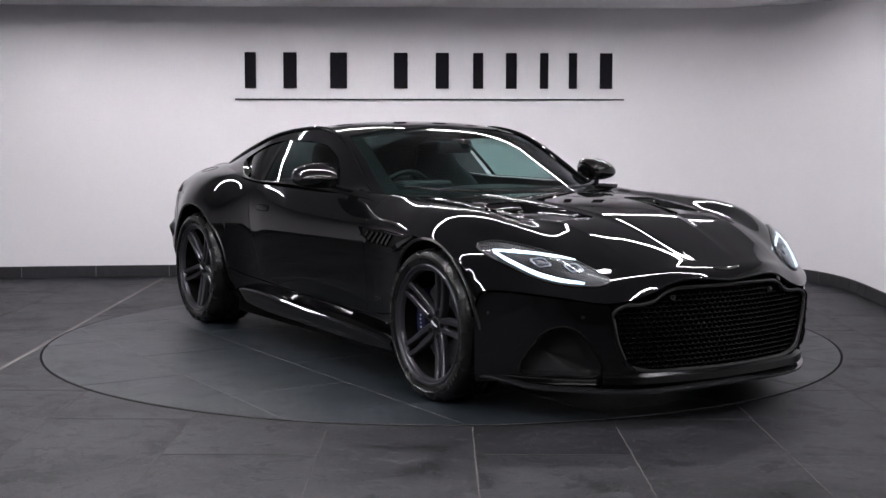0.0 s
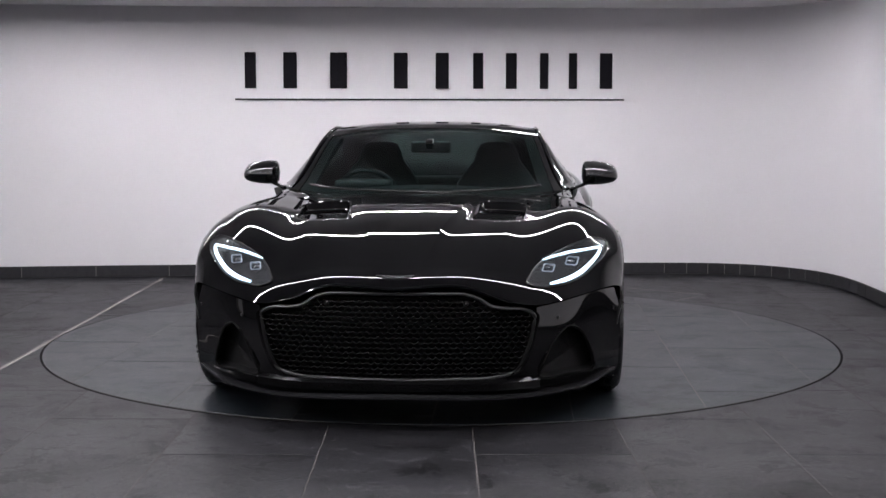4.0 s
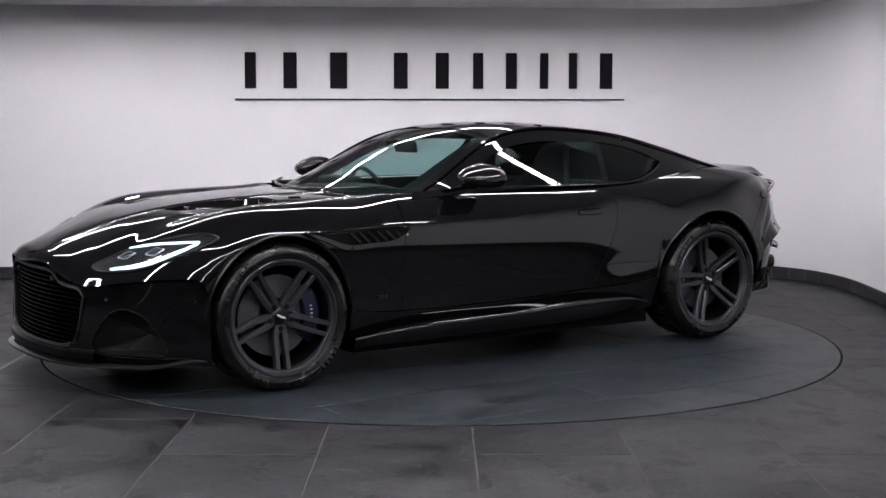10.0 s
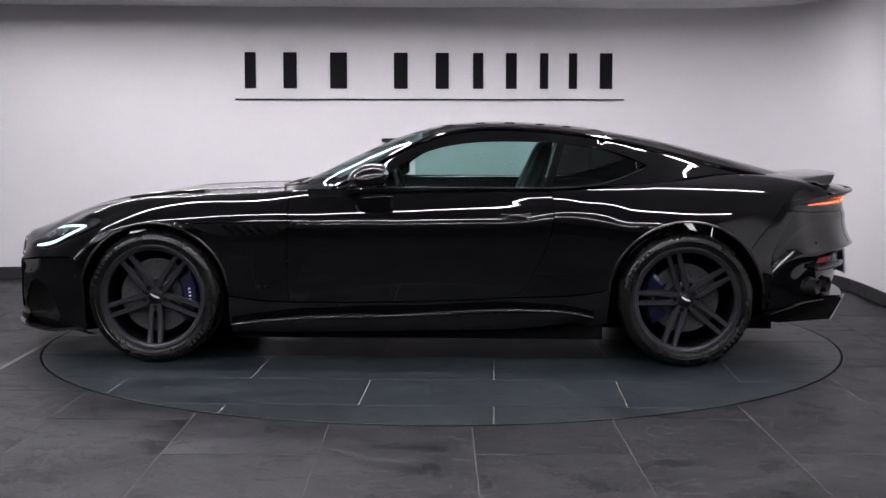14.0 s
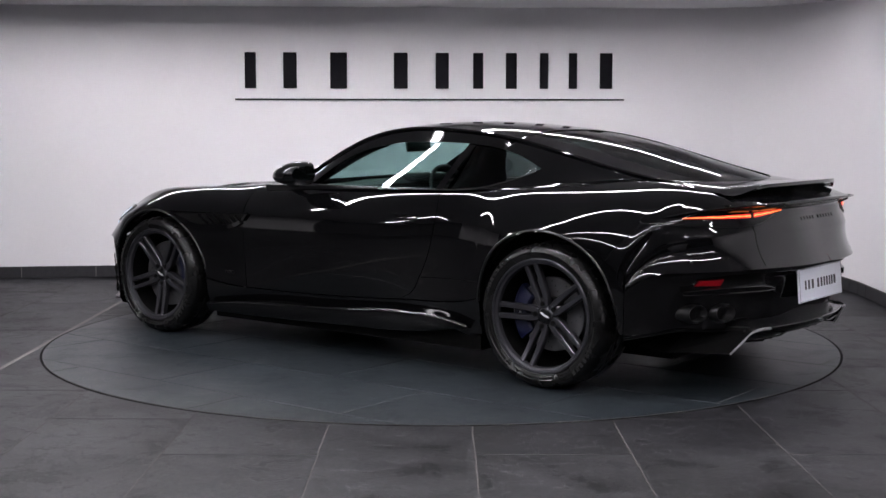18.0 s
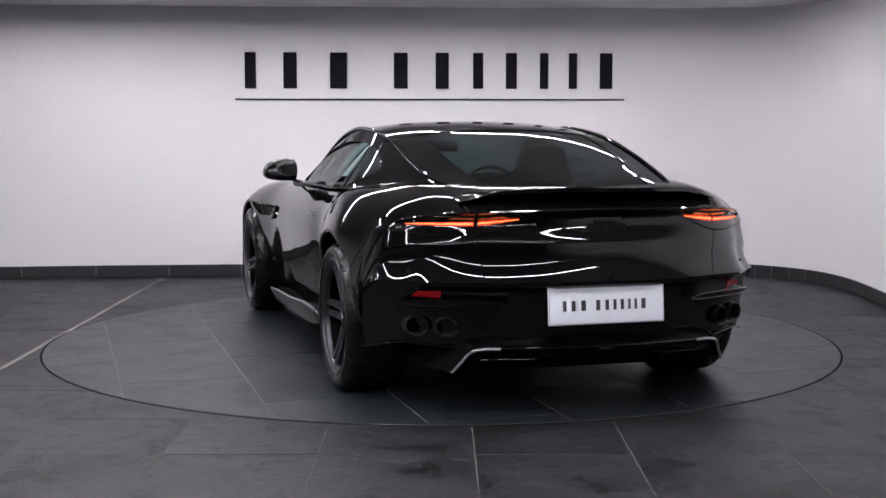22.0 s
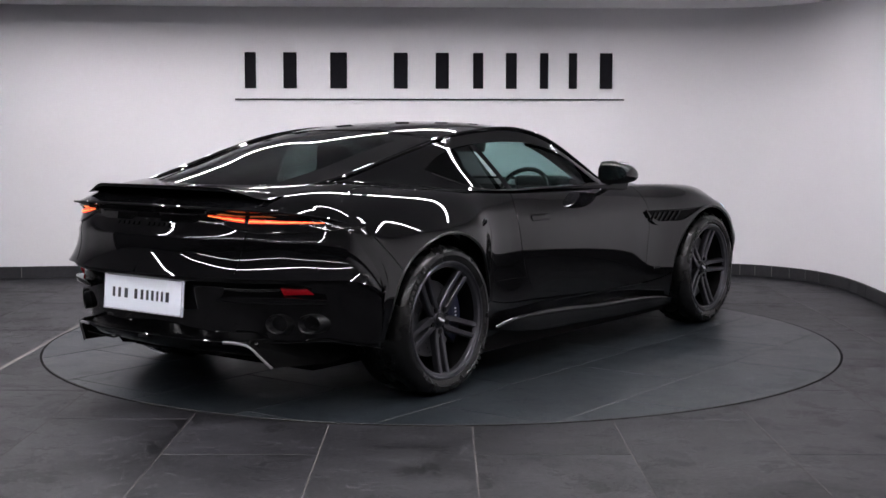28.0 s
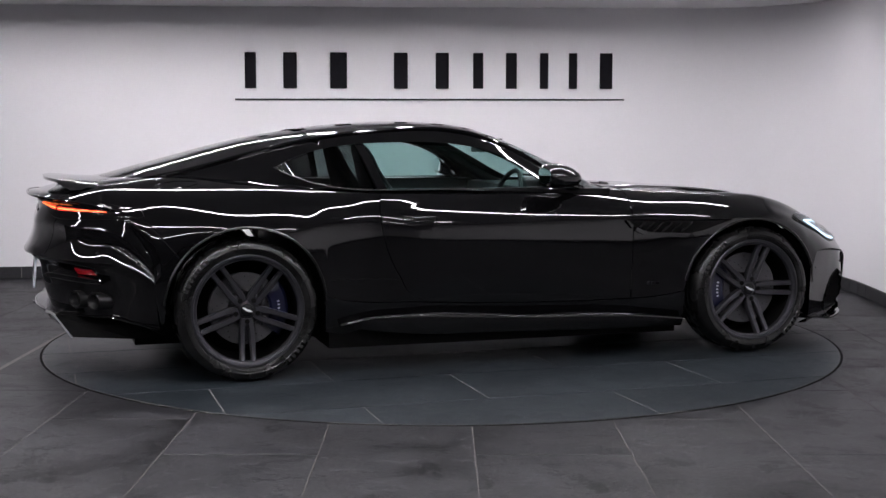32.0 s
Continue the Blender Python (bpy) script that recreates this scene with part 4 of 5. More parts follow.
def build_car():
    car = tagged(new("sports_car"), "gloss black two-door grand tourer parked on the slate turntable", "car")
    shells = build_shells(car)
    roof = build_cabin(car)
    for nm, x, y, f, ph in (("front_wheel", WHEEL_X, .977, 1, -90), ("front_wheel", WHEEL_X, -.977, -1, 180), ("rear_wheel", -WHEEL_X, .981, 1, -70), ("rear_wheel", -WHEEL_X, -.981, -1, -90)):
        build_wheel(nm, x, y, f, car, -1 if x > 0 else 1, ph)
    # wheel housings and floor pan
    for cx, cz, r in (FRONT_ARCH, REAR_ARCH):
        for side in (1, -1):
            bm = bmesh.new()
            rows = []
            for k in range(25):
                a = math.pi * k / 24
                rows.append([Vector((cx + (r + .012) * math.cos(a), side * yy, cz + (r + .012) * math.sin(a))) for yy in (.45, .62, .80, .89)])
            rows = [[Vector((p.x, p.y, .27)) for p in rows[0]]] + rows + [[Vector((p.x, p.y, .27)) for p in rows[-1]]]
            grid(bm, rows)
            part("wheel_housing", bm, DARK, car)
    bm = bmesh.new()
    box(bm, -1.93, 2.10, -.60, .60, .150, .30)
    # Second slab added lower and wider to block light under the car.
    box(bm, -.98, .98, -.87, .87, .128, .28)
    part("floor_pan", bm, DARK, car, smooth=False)
    dress(car, shells + roof)
    return car


# ---------------------------------------------------------------- car: fittings
from mathutils.bvhtree import BVHTree


class Skin:
    """The outer skin, on which fittings are laid."""

    def __init__(self, shells):
        vs, fs = [], []
        for ob in shells:
            b = len(vs)
            vs += [v.co.copy() for v in ob.data.vertices]
            fs += [[b + i for i in p.vertices] for p in ob.data.polygons]
        self.tree = BVHTree.FromPolygons(vs, fs)

    def drop(self, p, way, lift=0.0):
        """The point where a ray from p along way meets the skin, lifted off it, and its outward normal."""
        way = Vector(way).normalized()
        q, n, _, _ = self.tree.ray_cast(Vector(p) - way * 2.0, way)
        if q is None:
            q, n, _, _ = self.tree.find_nearest(Vector(p))
        if n.dot(way) > 0:
            n = -n
        return q + n * lift, n


def mir(p, side):
    return Vector((p[0], p[1] * side, p[2]))


def ribbon(bm, skin, pts, way, width, lift=.003, thick=.003, per=6):
    """A slim band laid along the skin; width may change from point to point."""
    line = catmull(pts, per) if per > 1 else [Vector(p) for p in pts]
    n = len(line)
    rows = []
    hits = [skin.drop(p, way) for p in line]
    for i, (q, nn) in enumerate(hits):
        t = (hits[min(i + 1, n - 1)][0] - hits[max(i - 1, 0)][0]).normalized()
        across = nn.cross(t).normalized()
        w = width if not isinstance(width, (list, tuple)) else hermite([k / (len(width) - 1) for k in range(len(width))], list(width), i / (n - 1))
        a, b = q - across * w / 2, q + across * w / 2
        rows.append([a + nn * (lift - thick), a + nn * lift, b + nn * lift, b + nn * (lift - thick)])
    vr = grid(bm, rows, True)
    bm.faces.new(vr[0]), bm.faces.new(list(reversed(vr[-1])))
    bmesh.ops.recalc_face_normals(bm, faces=bm.faces)


def patch(bm, skin, outline, way, lift, rings=5, bulge=0.0, skirt=.012):
    """A plate that follows the skin inside an outline, with a turned-down edge."""
    hits = [skin.drop(p, way) for p in outline]
    mid = sum((Vector(p) for p in outline), Vector((0, 0, 0))) / len(outline)
    rows = [[q - nn * skirt for q, nn in hits], [q + nn * lift for q, nn in hits]]
    for k in range(1, rings):
        t = k / rings
        row = []
        for p in outline:
            q, nn = skin.drop(Vector(p).lerp(mid, t), way)
            row.append(q + nn * (lift + bulge * (1 - (1 - t) ** 2)))
        rows.append(row)
    vr = grid(bm, rows, True)
    c, nn = skin.drop(mid, way)
    top = bm.verts.new(c + nn * (lift + bulge))
    last = vr[-1]
    for i in range(len(last)):
        bm.faces.new((last[i], last[(i + 1) % len(last)], top))
    bmesh.ops.recalc_face_normals(bm, faces=bm.faces)


def edge_loop(skin, outline, way, lift):
    return [skin.drop(p, way, lift)[0] for p in outline]


def capsule(cx, cz, half, r, y, n=10):
    """A stadium outline in the x-z plane."""
    pts = []
    for sx, a0 in ((1, -90), (-1, 90)):
        for k in range(n + 1):
            a = radians(a0 + 180 * k / n)
            pts.append(Vector((cx + sx * (half - r) + r * math.cos(a), y, cz + r * math.sin(a))))
    return pts


def headlight(car, skin, side):
    way = Vector((-.62, -.50 * side, -.60))
    P = lambda *l: [mir(p, side) for p in l]
    outline = catmull(P((1.705, .893, .741), (1.720, .862, .752), (1.816, .779, .744), (1.927, .687, .717), (2.028, .607, .682), (2.125, .556, .635), (2.183, .540, .597), (2.175, .563, .582), (2.118, .648, .578), (2.062, .712, .588), (1.978, .783, .614), (1.888, .840, .654), (1.790, .884, .690)), 4, True)
    bm = bmesh.new()
    patch(bm, skin, outline, way, .003, 5)
    lamp = part("headlight", bm, LAMP_DARK, car, "slanting clear headlight with lit white running lights")
    bm = bmesh.new()
    tube(bm, edge_loop(skin, outline, way, .004), .0045, 6, True)
    part("bezel", bm, TRIM, lamp)
    bm = bmesh.new()
    ribbon(bm, skin, P((1.790, .868, .722), (1.859, .800, .715), (1.923, .720, .706), (1.983, .654, .695), (2.030, .606, .684)), way, [.007, .009, .010, .008, .003], .011, .006)
    part("running_light", bm, DRL, lamp, "white light bar")
    bm = bmesh.new()
    ribbon(bm, skin, P((1.795, .866, .712), (1.855, .846, .685), (1.902, .822, .664), (1.978, .772, .628), (2.055, .708, .603), (2.128, .632, .588)), way, [.009, .013, .015, .018, .017, .008], .011, .006)
    part("running_light", bm, DRL, lamp, "white light bar")
    for c, rx, ry in (((1.955, .735, .674), .043, .024), ((2.052, .630, .652), .040, .023)):
        q, n = skin.drop(mir(c, side), way)
        t = Vector((.75, -.62 * side, -.22)).cross(n).cross(n).normalized()
        b = n.cross(t).normalized()
        bm = bmesh.new()
        ring, inner, core = [], [], []
        for k in range(40):
            a = 2 * math.pi * k / 40
            lob = 1 + .13 * math.cos(4 * a)
            d = t * math.cos(a) * rx * lob + b * math.sin(a) * ry * lob
            ring.append(q + d + n * .007)
            inner.append(q + d * .86 + n * .010)
            core.append(q + d * .80 + n * .006)
        grid(bm, [ring, inner, core], True)
        part("lens_ring", bm, LAMP_SILVER, lamp, "silver lens surround")
        bm = bmesh.new()
        rows = [[q + (t * math.cos(2 * math.pi * k / 24) * rx * .74 + b * math.sin(2 * math.pi * k / 24) * ry * .80) * f + n * (.006 + .007 * (1 - f * f)) for k in range(24)] for f in (1, .8, .55, .25, .02)]
        grid(bm, rows, True)
        part("projector_lens", bm, LAMP_LENS, lamp)
    bm = bmesh.new()
    patch(bm, skin, outline, way, .013, 5, .006, .008)
    part("lens_cover", bm, LENS, lamp, "clear lens")


def tail_lamp(car, skin, side):
    way = Vector((.80, -.50 * side, -.05))
    P = lambda *l: [mir(p, side) for p in l]
    outline = catmull(P((-1.895, .885, .828), (-1.905, .873, .848), (-1.985, .824, .866), (-2.20, .690, .882), (-2.31, .54, .886), (-2.380, .385, .889), (-2.345, .440, .850), (-2.300, .530, .811), (-2.265, .59, .803), (-2.19, .69, .804), (-2.06, .800, .809), (-1.97, .855, .818)), 4, True)
    bm = bmesh.new()
    patch(bm, skin, outline, way, .008, 6)
    lamp = part("tail_light", bm, PAINT, car, "slim tail light with a lit red-orange bar")
    bm = bmesh.new()
    tube(bm, edge_loop(skin, outline, way, .002), .0035, 6, True)
    part("bezel", bm, TRIM, lamp)
    for mat, w1, w2, up in ((TAIL_GLOW, [.003, .009, .014, .018], [.019, .016, .004], .011), (TAIL_CORE, [.001, .003, .005, .006], [.006, .005, .001], .0135)):
        bm = bmesh.new()
        ribbon(bm, skin, P((-2.065, .795, .842), (-2.13, .738, .846), (-2.21, .672, .848), (-2.288, .562, .852)), way, w1, up, .004)
        part("light_bar", bm, mat, lamp, "lit red-orange bar")
        bm = bmesh.new()
        ribbon(bm, skin, P((-2.298, .545, .854), (-2.330, .478, .866), (-2.368, .392, .884)), way, w2, up, .004)
        part("light_bar", bm, mat, lamp, "lit red-orange bar")


def grille_x(y):
    return 2.322 - .27 * y * y


GRILLE_HALF = [(0, .578), (.20, .578), (.295, .574), (.345, .556), (.385, .528), (.43, .516), (.55, .501), (.572, .483), (.568, .43), (.530, .30), (.505, .255), (.44, .232), (.25, .222), (0, .219)]


def grille_outline():
    right = [Vector((y, z)) for y, z in GRILLE_HALF]
    left = [Vector((-y, z)) for y, z in reversed(GRILLE_HALF[1:-1])]
    return [(p[0], p[1]) for p in catmull(right + left, 4, True)]


def build_grille(car):
    out = grille_outline()
    bm = bmesh.new()
    tube(bm, [Vector((grille_x(y) + .018, y, z)) for y, z in out], .008, 8, True)
    part("grille_frame", bm, TRIM, car, "gloss black grille surround")
    bm = bmesh.new()
    rows = [[Vector((grille_x(y) + d, y * k, .39 + (z - .39) * k)) for y, z in out] for d, k in ((.022, 1.035), (.0, 1.0), (-.06, .97), (-.075, .6), (-.08, .05))]
    grid(bm, rows, True)
    part("grille_backing", bm, DARK, car)
    # honeycomb: six-sided rings
    bm = bmesh.new()
    pitch, row_h = .0300, .0215
    j = 0
    z = .226
    while z < .575:
        i = -22
        while i <= 22:
            y = (i + (.5 if j % 2 else 0)) * pitch
            if inside(out, y, z) and inside(out, y * 1.02, z + .006):
                x = grille_x(y)
                outer, inner, deep = [], [], []
                for k in range(6):
                    a = radians(60 * k)
                    cy, cz = math.cos(a) * .0185, math.sin(a) * .0128
                    outer.append(bm.verts.new((x, y + cy, z + cz)))
                    inner.append(bm.verts.new((x - .002, y + cy * .66, z + cz * .62)))
                    deep.append(bm.verts.new((x - .020, y + cy * .60, z + cz * .56)))
                for k in range(6):
                    m = (k + 1) % 6
                    bm.faces.new((outer[k], outer[m], inner[m], inner[k]))
                    bm.faces.new((inner[k], inner[m], deep[m], deep[k]))
            i += 1
        z += row_h
        j += 1
    tagged(part("grille_mesh", bm, MESH, car, "black honeycomb grille", smooth=False), kind="stuff")
    for side in (1, -1):
        bm = bmesh.new()
        r = bmesh.ops.create_uvsphere(bm, u_segments=12, v_segments=8, radius=.011)
        bmesh.ops.transform(bm, matrix=Matrix.Translation((grille_x(.29) + .006, side * .29, .535)), verts=r["verts"])
        part("sensor", bm, TRIM, car, "round parking sensor")
    # chin below the grille
    bm = bmesh.new()
    rows = []
    for y in steps(-.60, .60, 30):
        x = grille_x(y) - .9 * max(0, abs(y) - .44) ** 1.6
        rows.append([Vector((x + .018, y, .226 - .006 * abs(y))), Vector((x + .040, y, .205)), Vector((x + .044, y, .175)), Vector((x + .02, y, .155)), Vector((x - .10, y, .152))])
    grid(bm, rows)
    weld(bm)
    part("chin", bm, UNDER, car)


def build_splitter(car):
    plan = catmull([(2.400, 0), (2.385, .20), (2.345, .38), (2.265, .55), (2.14, .70), (2.00, .82), (1.88, .905), (1.80, .945)], 5)
    full = [Vector((p[0], -p[1])) for p in reversed(plan[1:])] + plan
    bm = bmesh.new()
    rows = []
    for i, p in enumerate(full):
        t = (full[min(i + 1, len(full) - 1)] - full[max(i - 1, 0)]).normalized()
        n = Vector((t.y, -t.x))
        if n.dot(Vector((1, 0))) < 0 and abs(p[1]) < .5:
            n = -n
        inn = Vector((p[0] - .14, p[1] * .86))
        lift = .012 * (1 - min(abs(p[1]) / .5, 1)) + .035 * ramp(.78, .945, abs(p[1]))
        z = .136 + lift
        rows.append([Vector((inn[0], inn[1], z + .020)), Vector((p[0] - .012, p[1] * .99, z + .016)), Vector((p[0], p[1], z + .010)), Vector((p[0], p[1], z + .002)), Vector((p[0] - .010, p[1] * .995, z)), Vector((inn[0], inn[1], z))])
    grid(bm, rows, True)
    weld(bm)
    part("splitter", bm, CARBON, car, "thin glossy carbon front splitter")
    for side in (1, -1):
        # side intake: lip, dark duct and mesh
        cut = intake_outline()
        loop = []
        for y, z in cut:
            best = min((NOSE.at(r, s) for r in steps(0, 4, 40) for s in steps(0, .85, 34)), key=lambda q: (q.y - y) ** 2 + (q.z - z) ** 2)
            loop.append(Vector((best.x, y * side, z)))
        bm = bmesh.new()
        tube(bm, [p + Vector((.001, 0, 0)) for p in loop], .006, 6, True)
        part("intake_lip", bm, DARK, car)
        bm = bmesh.new()
        c = sum(loop, Vector()) / len(loop)
        rows = [loop, [p + Vector((-.06, 0, 0)) for p in loop], [c + (p - c) * .9 + Vector((-.09, 0, 0)) for p in loop], [c + (p - c) * .02 + Vector((-.10, 0, 0)) for p in loop]]
        grid(bm, rows, True)
        part("intake_duct", bm, INTAKE, car, "dark mesh-backed side intake")


INTAKE = material("intake_mesh", (0.009, 0.009, 0.0095), 0.5, spec=0.2, grain=0.5, grain_scale=260, bump=0.5)


def build_mirror(car, side):
    bm = bmesh.new()
    rows = []
    for y, cx, cz, a, b in ((.862, .285, .994, .030, .022), (.868, .285, .996, .075, .052), (.880, .288, .999, .096, .065), (.92, .292, 1.000, .102, .067), (.965, .291, .999, .098, .064), (1.005, .286, .998, .091, .057), (1.035, .278, .996, .080, .047), (1.052, .270, .994, .062, .033), (1.062, .262, .992, .036, .016), (1.064, .258, .991, .012, .005)):
        row = []
        for k in range(28):
            t = 2 * math.pi * k / 28
            c, s = math.cos(t), math.sin(t)
            x = cx + (a * 1.22 * c ** 1.25 if c > 0 else -a * abs(c) ** .6)
            z = cz + b * (abs(s) ** .9) * (1 if s > 0 else -1) - (.012 * max(0, c))
            row.append(Vector((max(x, .208) - .045, y * side, z)))
        rows.append(row)
    vr = grid(bm, rows, True)
    bm.faces.new(vr[0]), bm.faces.new(vr[-1])
    bmesh.ops.recalc_face_normals(bm, faces=bm.faces)
    m = part("door_mirror", bm, PAINT, car, "gloss black door mirror on a slim arm", flat_angle=50)
    bm = bmesh.new()
    rows = []
    for y, a, b in ((.872, .030, .022), (.89, .036, .034), (.94, .041, .040), (.99, .038, .037), (1.03, .028, .026), (1.046, .012, .012)):
        rows.append([Vector((.1612, y * side, 1.001 + b)), Vector((.1605, y * side, 1.001)), Vector((.1612, y * side, 1.001 - b))])
    grid(bm, rows)
    part("mirror_glass", bm, MIRROR, m, "mirror glass")
    bm = bmesh.new()
    rows = []
    for x, y, z, a, b in ((.40, .800, .918, .055, .012), (.365, .84, .930, .046, .011), (.305, .89, .945, .042, .012), (.26, .93, .955, .040, .014)):
        rows.append([Vector((x + a * math.cos(2 * math.pi * k / 16), y * side, z + b * math.sin(2 * math.pi * k / 16))) for k in range(16)])
    vr = grid(bm, rows, True)
    bm.faces.new(vr[0]), bm.faces.new(vr[-1])
    part("mirror_arm", bm, PAINT, m)
    bm = bmesh.new()
    tube(bm, [Vector((.330, .890 * side, .997)), Vector((.340, .94 * side, .995)), Vector((.330, .99 * side, .996)), Vector((.300, 1.035 * side, .999))], .0035, 6)
    part("mirror_trim", bm, TRIM, m)


def build_rear(car, skin):
    # boot spoiler: a kicked-up blade
    bm = bmesh.new()
    rows = []
    for y in steps(-.60, .60, 48):
        k = abs(y) / .60
        end = 1 - ramp(.66, 1.0, k)
        xr = -2.352 + .13 * k ** 2.4
        xf = -2.03 - .05 * k
        front, _ = skin.drop((xf, y, 1.0), (0, 0, -1))
        back, _ = skin.drop((xr + .05, y, 1.0), (0, 0, -1))
        rise = .006 + (1.000 - .012 * k * k - back.z - .006) * end
        tip = Vector((xr, y, back.z + rise))
        mid = Vector(((xf + xr) / 2, y, (front.z + tip.z) / 2 - .006 * end + .002))
        thick = .004 + .012 * end
        rows.append([front + Vector((0, 0, -.004)), mid, tip + Vector((.05, 0, -.003 * end)), tip, tip + Vector((.003, 0, -thick)), tip + Vector((.07, 0, -thick - .008 * end)), Vector((xr + .11, y, skin.drop((xr + .11, y, 1.0), (0, 0, -1))[0].z - .004))])
    grid(bm, rows)
    weld(bm)
    part("spoiler", bm, PAINT, car, "gloss black kicked-up boot spoiler", flat_angle=40)
    # thin blade on the boot's rear edge
    bm = bmesh.new()
    rows = []
    for y in steps(-.66, .66, 36):
        k = abs(y) / .66
        x = -2.428 + .195 * k ** 2.2
        z = .912 - .018 * k * k
        rows.append([Vector((x + .10, y, z + .012)), Vector((x + .01, y, z + .008)), Vector((x - .004, y, z)), Vector((x + .012, y, z - .012)), Vector((x + .06, y, z - .014))])
    grid(bm, rows, True)
    weld(bm)
    part("boot_edge", bm, PAINT, car)
    bm = bmesh.new()
    half_lip = catmull([(-2.434, 0, .914), (-2.415, .33, .911), (-2.348, .545, .904), (-2.228, .680, .892), (-2.085, .790, .868), (-1.965, .866, .836)], 6)
    tube(bm, [mir(p, -1) for p in reversed(half_lip[1:])] + half_lip, .0055, 8)
    part("boot_lip", bm, PAINT, car, "gloss black ledge over the tail lights")
    # dark band between the lamps
    bm = bmesh.new()
    ribbon(bm, skin, [Vector((-2.35, y, .862)) for y in (.45, .3, .15, 0, -.15, -.3, -.45)], (1, 0, 0), .048, .002, .004)
    part("lamp_band", bm, PAINT, car, "dark band between the tail lights")
    # boot lettering as plain bars
    for i in range(12):
        if i == 5:
            continue
        y = .188 - .034 * i
        bm = bmesh.new()
        ribbon(bm, skin, [Vector((-2.4, y - .009, .826)), Vector((-2.4, y + .009, .826))], (1, 0, 0), .016, .004, .006, 1)
        part("letter_bar", bm, PAINT, car, "black bar of boot lettering")
    for side in (1, -1):
        tail_lamp(car, skin, side)
        P = lambda *l: [mir(p, side) for p in l]
        bm = bmesh.new()
        patch(bm, skin, P((-2.155, .800, .537), (-2.17, .782, .560), (-2.23, .686, .566), (-2.21, .686, .534)), (.85, -.4 * side, 0), .005, 3)
        part("reflector", bm, RED_GLASS, car, "red rear reflector")
        bm = bmesh.new()
        ribbon(bm, skin, P((-2.09, .822, .512), (-2.20, .70, .518), (-2.26, .56, .520), (-2.30, .462, .518), (-2.325, .415, .514)), (.9, -.35 * side, 0), [.016, .026, .030, .026, .006], .036, .034)
        fin = part("bumper_fin", bm, PAINT, car, "gloss black bumper fin")
        for dz in (.014, -.013):
            bm = bmesh.new()
            line = [skin.drop(p, (.9, -.35 * side, 0)) for p in catmull(P((-2.09, .822, .512 + dz * .6), (-2.20, .70, .518 + dz), (-2.26, .56, .520 + dz), (-2.30, .462, .518 + dz * .85), (-2.325, .415, .514 + dz * .2)), 5)]
            tube(bm, [q + n * .036 for q, n in line], .0038, 6)
            part("fin_lip", bm, PAINT, fin)
        bm = bmesh.new()
        ribbon(bm, skin, P((-2.13, .59, .956), (-2.29, .565, .85), (-2.30, .548, .75), (-2.335, .528, .618)), (.9, -.2 * side, -.35), .004, .0008, .002)
        part("boot_seam", bm, DARK, car)
        # twin exhausts
        for x, y in ((-2.213, .655), (-2.130, .768)):
            bm = bmesh.new()
            rows = [[Vector((x + dx + .6 * r * math.cos(2 * math.pi * k / 28), side * (y + r * math.cos(2 * math.pi * k / 28)), .405 + r * .95 * math.sin(2 * math.pi * k / 28))) for k in range(28)] for dx, r in ((.10, .046), (.0, .046), (-.008, .043), (-.004, .038), (.10, .036), (.11, .001))]
            grid(bm, rows, True)
            part("exhaust_pipe", bm, EXHAUST, car, "dark round exhaust pipe")
        # fold between the bumper side and the exhaust bay
        bm = bmesh.new()
        tube(bm, catmull(P((-1.845, .945, .278), (-1.965, .886, .305), (-2.06, .800, .324), (-2.11, .745, .322), (-2.19, .645, .318), (-2.245, .565, .316)), 5), .0035, 6)
        part("bumper_fold", bm, PAINT, car)
        bm = bmesh.new()
        for x, y, z in ((-2.115, .80, .645),):
            q, n = skin.drop(mir((x, y, z), side), (.7, -.6 * side, 0))
            r = bmesh.ops.create_uvsphere(bm, u_segments=10, v_segments=6, radius=.009)
            bmesh.ops.transform(bm, matrix=Matrix.Translation(q - n * .004), verts=r["verts"])
        part("sensor", bm, TRIM, car)
    # show plate with bars for its lettering
    tilt = Matrix.Translation((-2.405, 0, .504)) @ Matrix.Rotation(radians(5), 4, "Y")
    bm = bmesh.new()
    soft_box(bm, -.006, .006, -.268, .268, -.081, .081, .004, 2, tilt)
    plate = part("number_plate", bm, PLATE, car, "white show plate with plain dark bars")
    bm = bmesh.new()
    for z in (.0765, -.0765):
        box(bm, -.0072, -.005, -.262, .262, z - .0007, z + .0007, tilt)
    for y in (.2625, -.2625):
        box(bm, -.0072, -.005, y - .0007, y + .0007, -.076, .076, tilt)
    part("plate_border", bm, INK, plate, smooth=False)
    for a, b in ((.210, .178), (.172, .136), (.130, .086), (.060, .022), (.016, -.018), (-.022, -.052), (-.056, -.086), (-.092, -.116), (-.122, -.146), (-.150, -.190)):
        bm = bmesh.new()
        mid, h = (a + b) / 2, (a - b) * .23
        box(bm, -.0085, -.005, mid - h, mid + h, -.022, .022, tilt)
        part("bar", bm, INK, plate, smooth=False)
    # under-bumper plate bay and diffuser
    bm = bmesh.new()
    rows = []
    for y in steps(-.60, .60, 30):
        k = abs(y) / .60
        x = -2.405 + .12 * k ** 2
        z = .318 + .004 * (1 - k)
        rows.append([Vector((x + .10, y, z + .012)), Vector((x + .004, y, z + .008)), Vector((x, y, z)), Vector((x + .012, y, z - .014)), Vector((x + .05, y, z - .045)), Vector((x + .16, y, z - .080)), Vector((-1.85, y, .195))])
    grid(bm, rows)
    weld(bm)
    dif = part("diffuser", bm, UNDER, car, "glossy black rear diffuser", flat_angle=30)
    bm = bmesh.new()
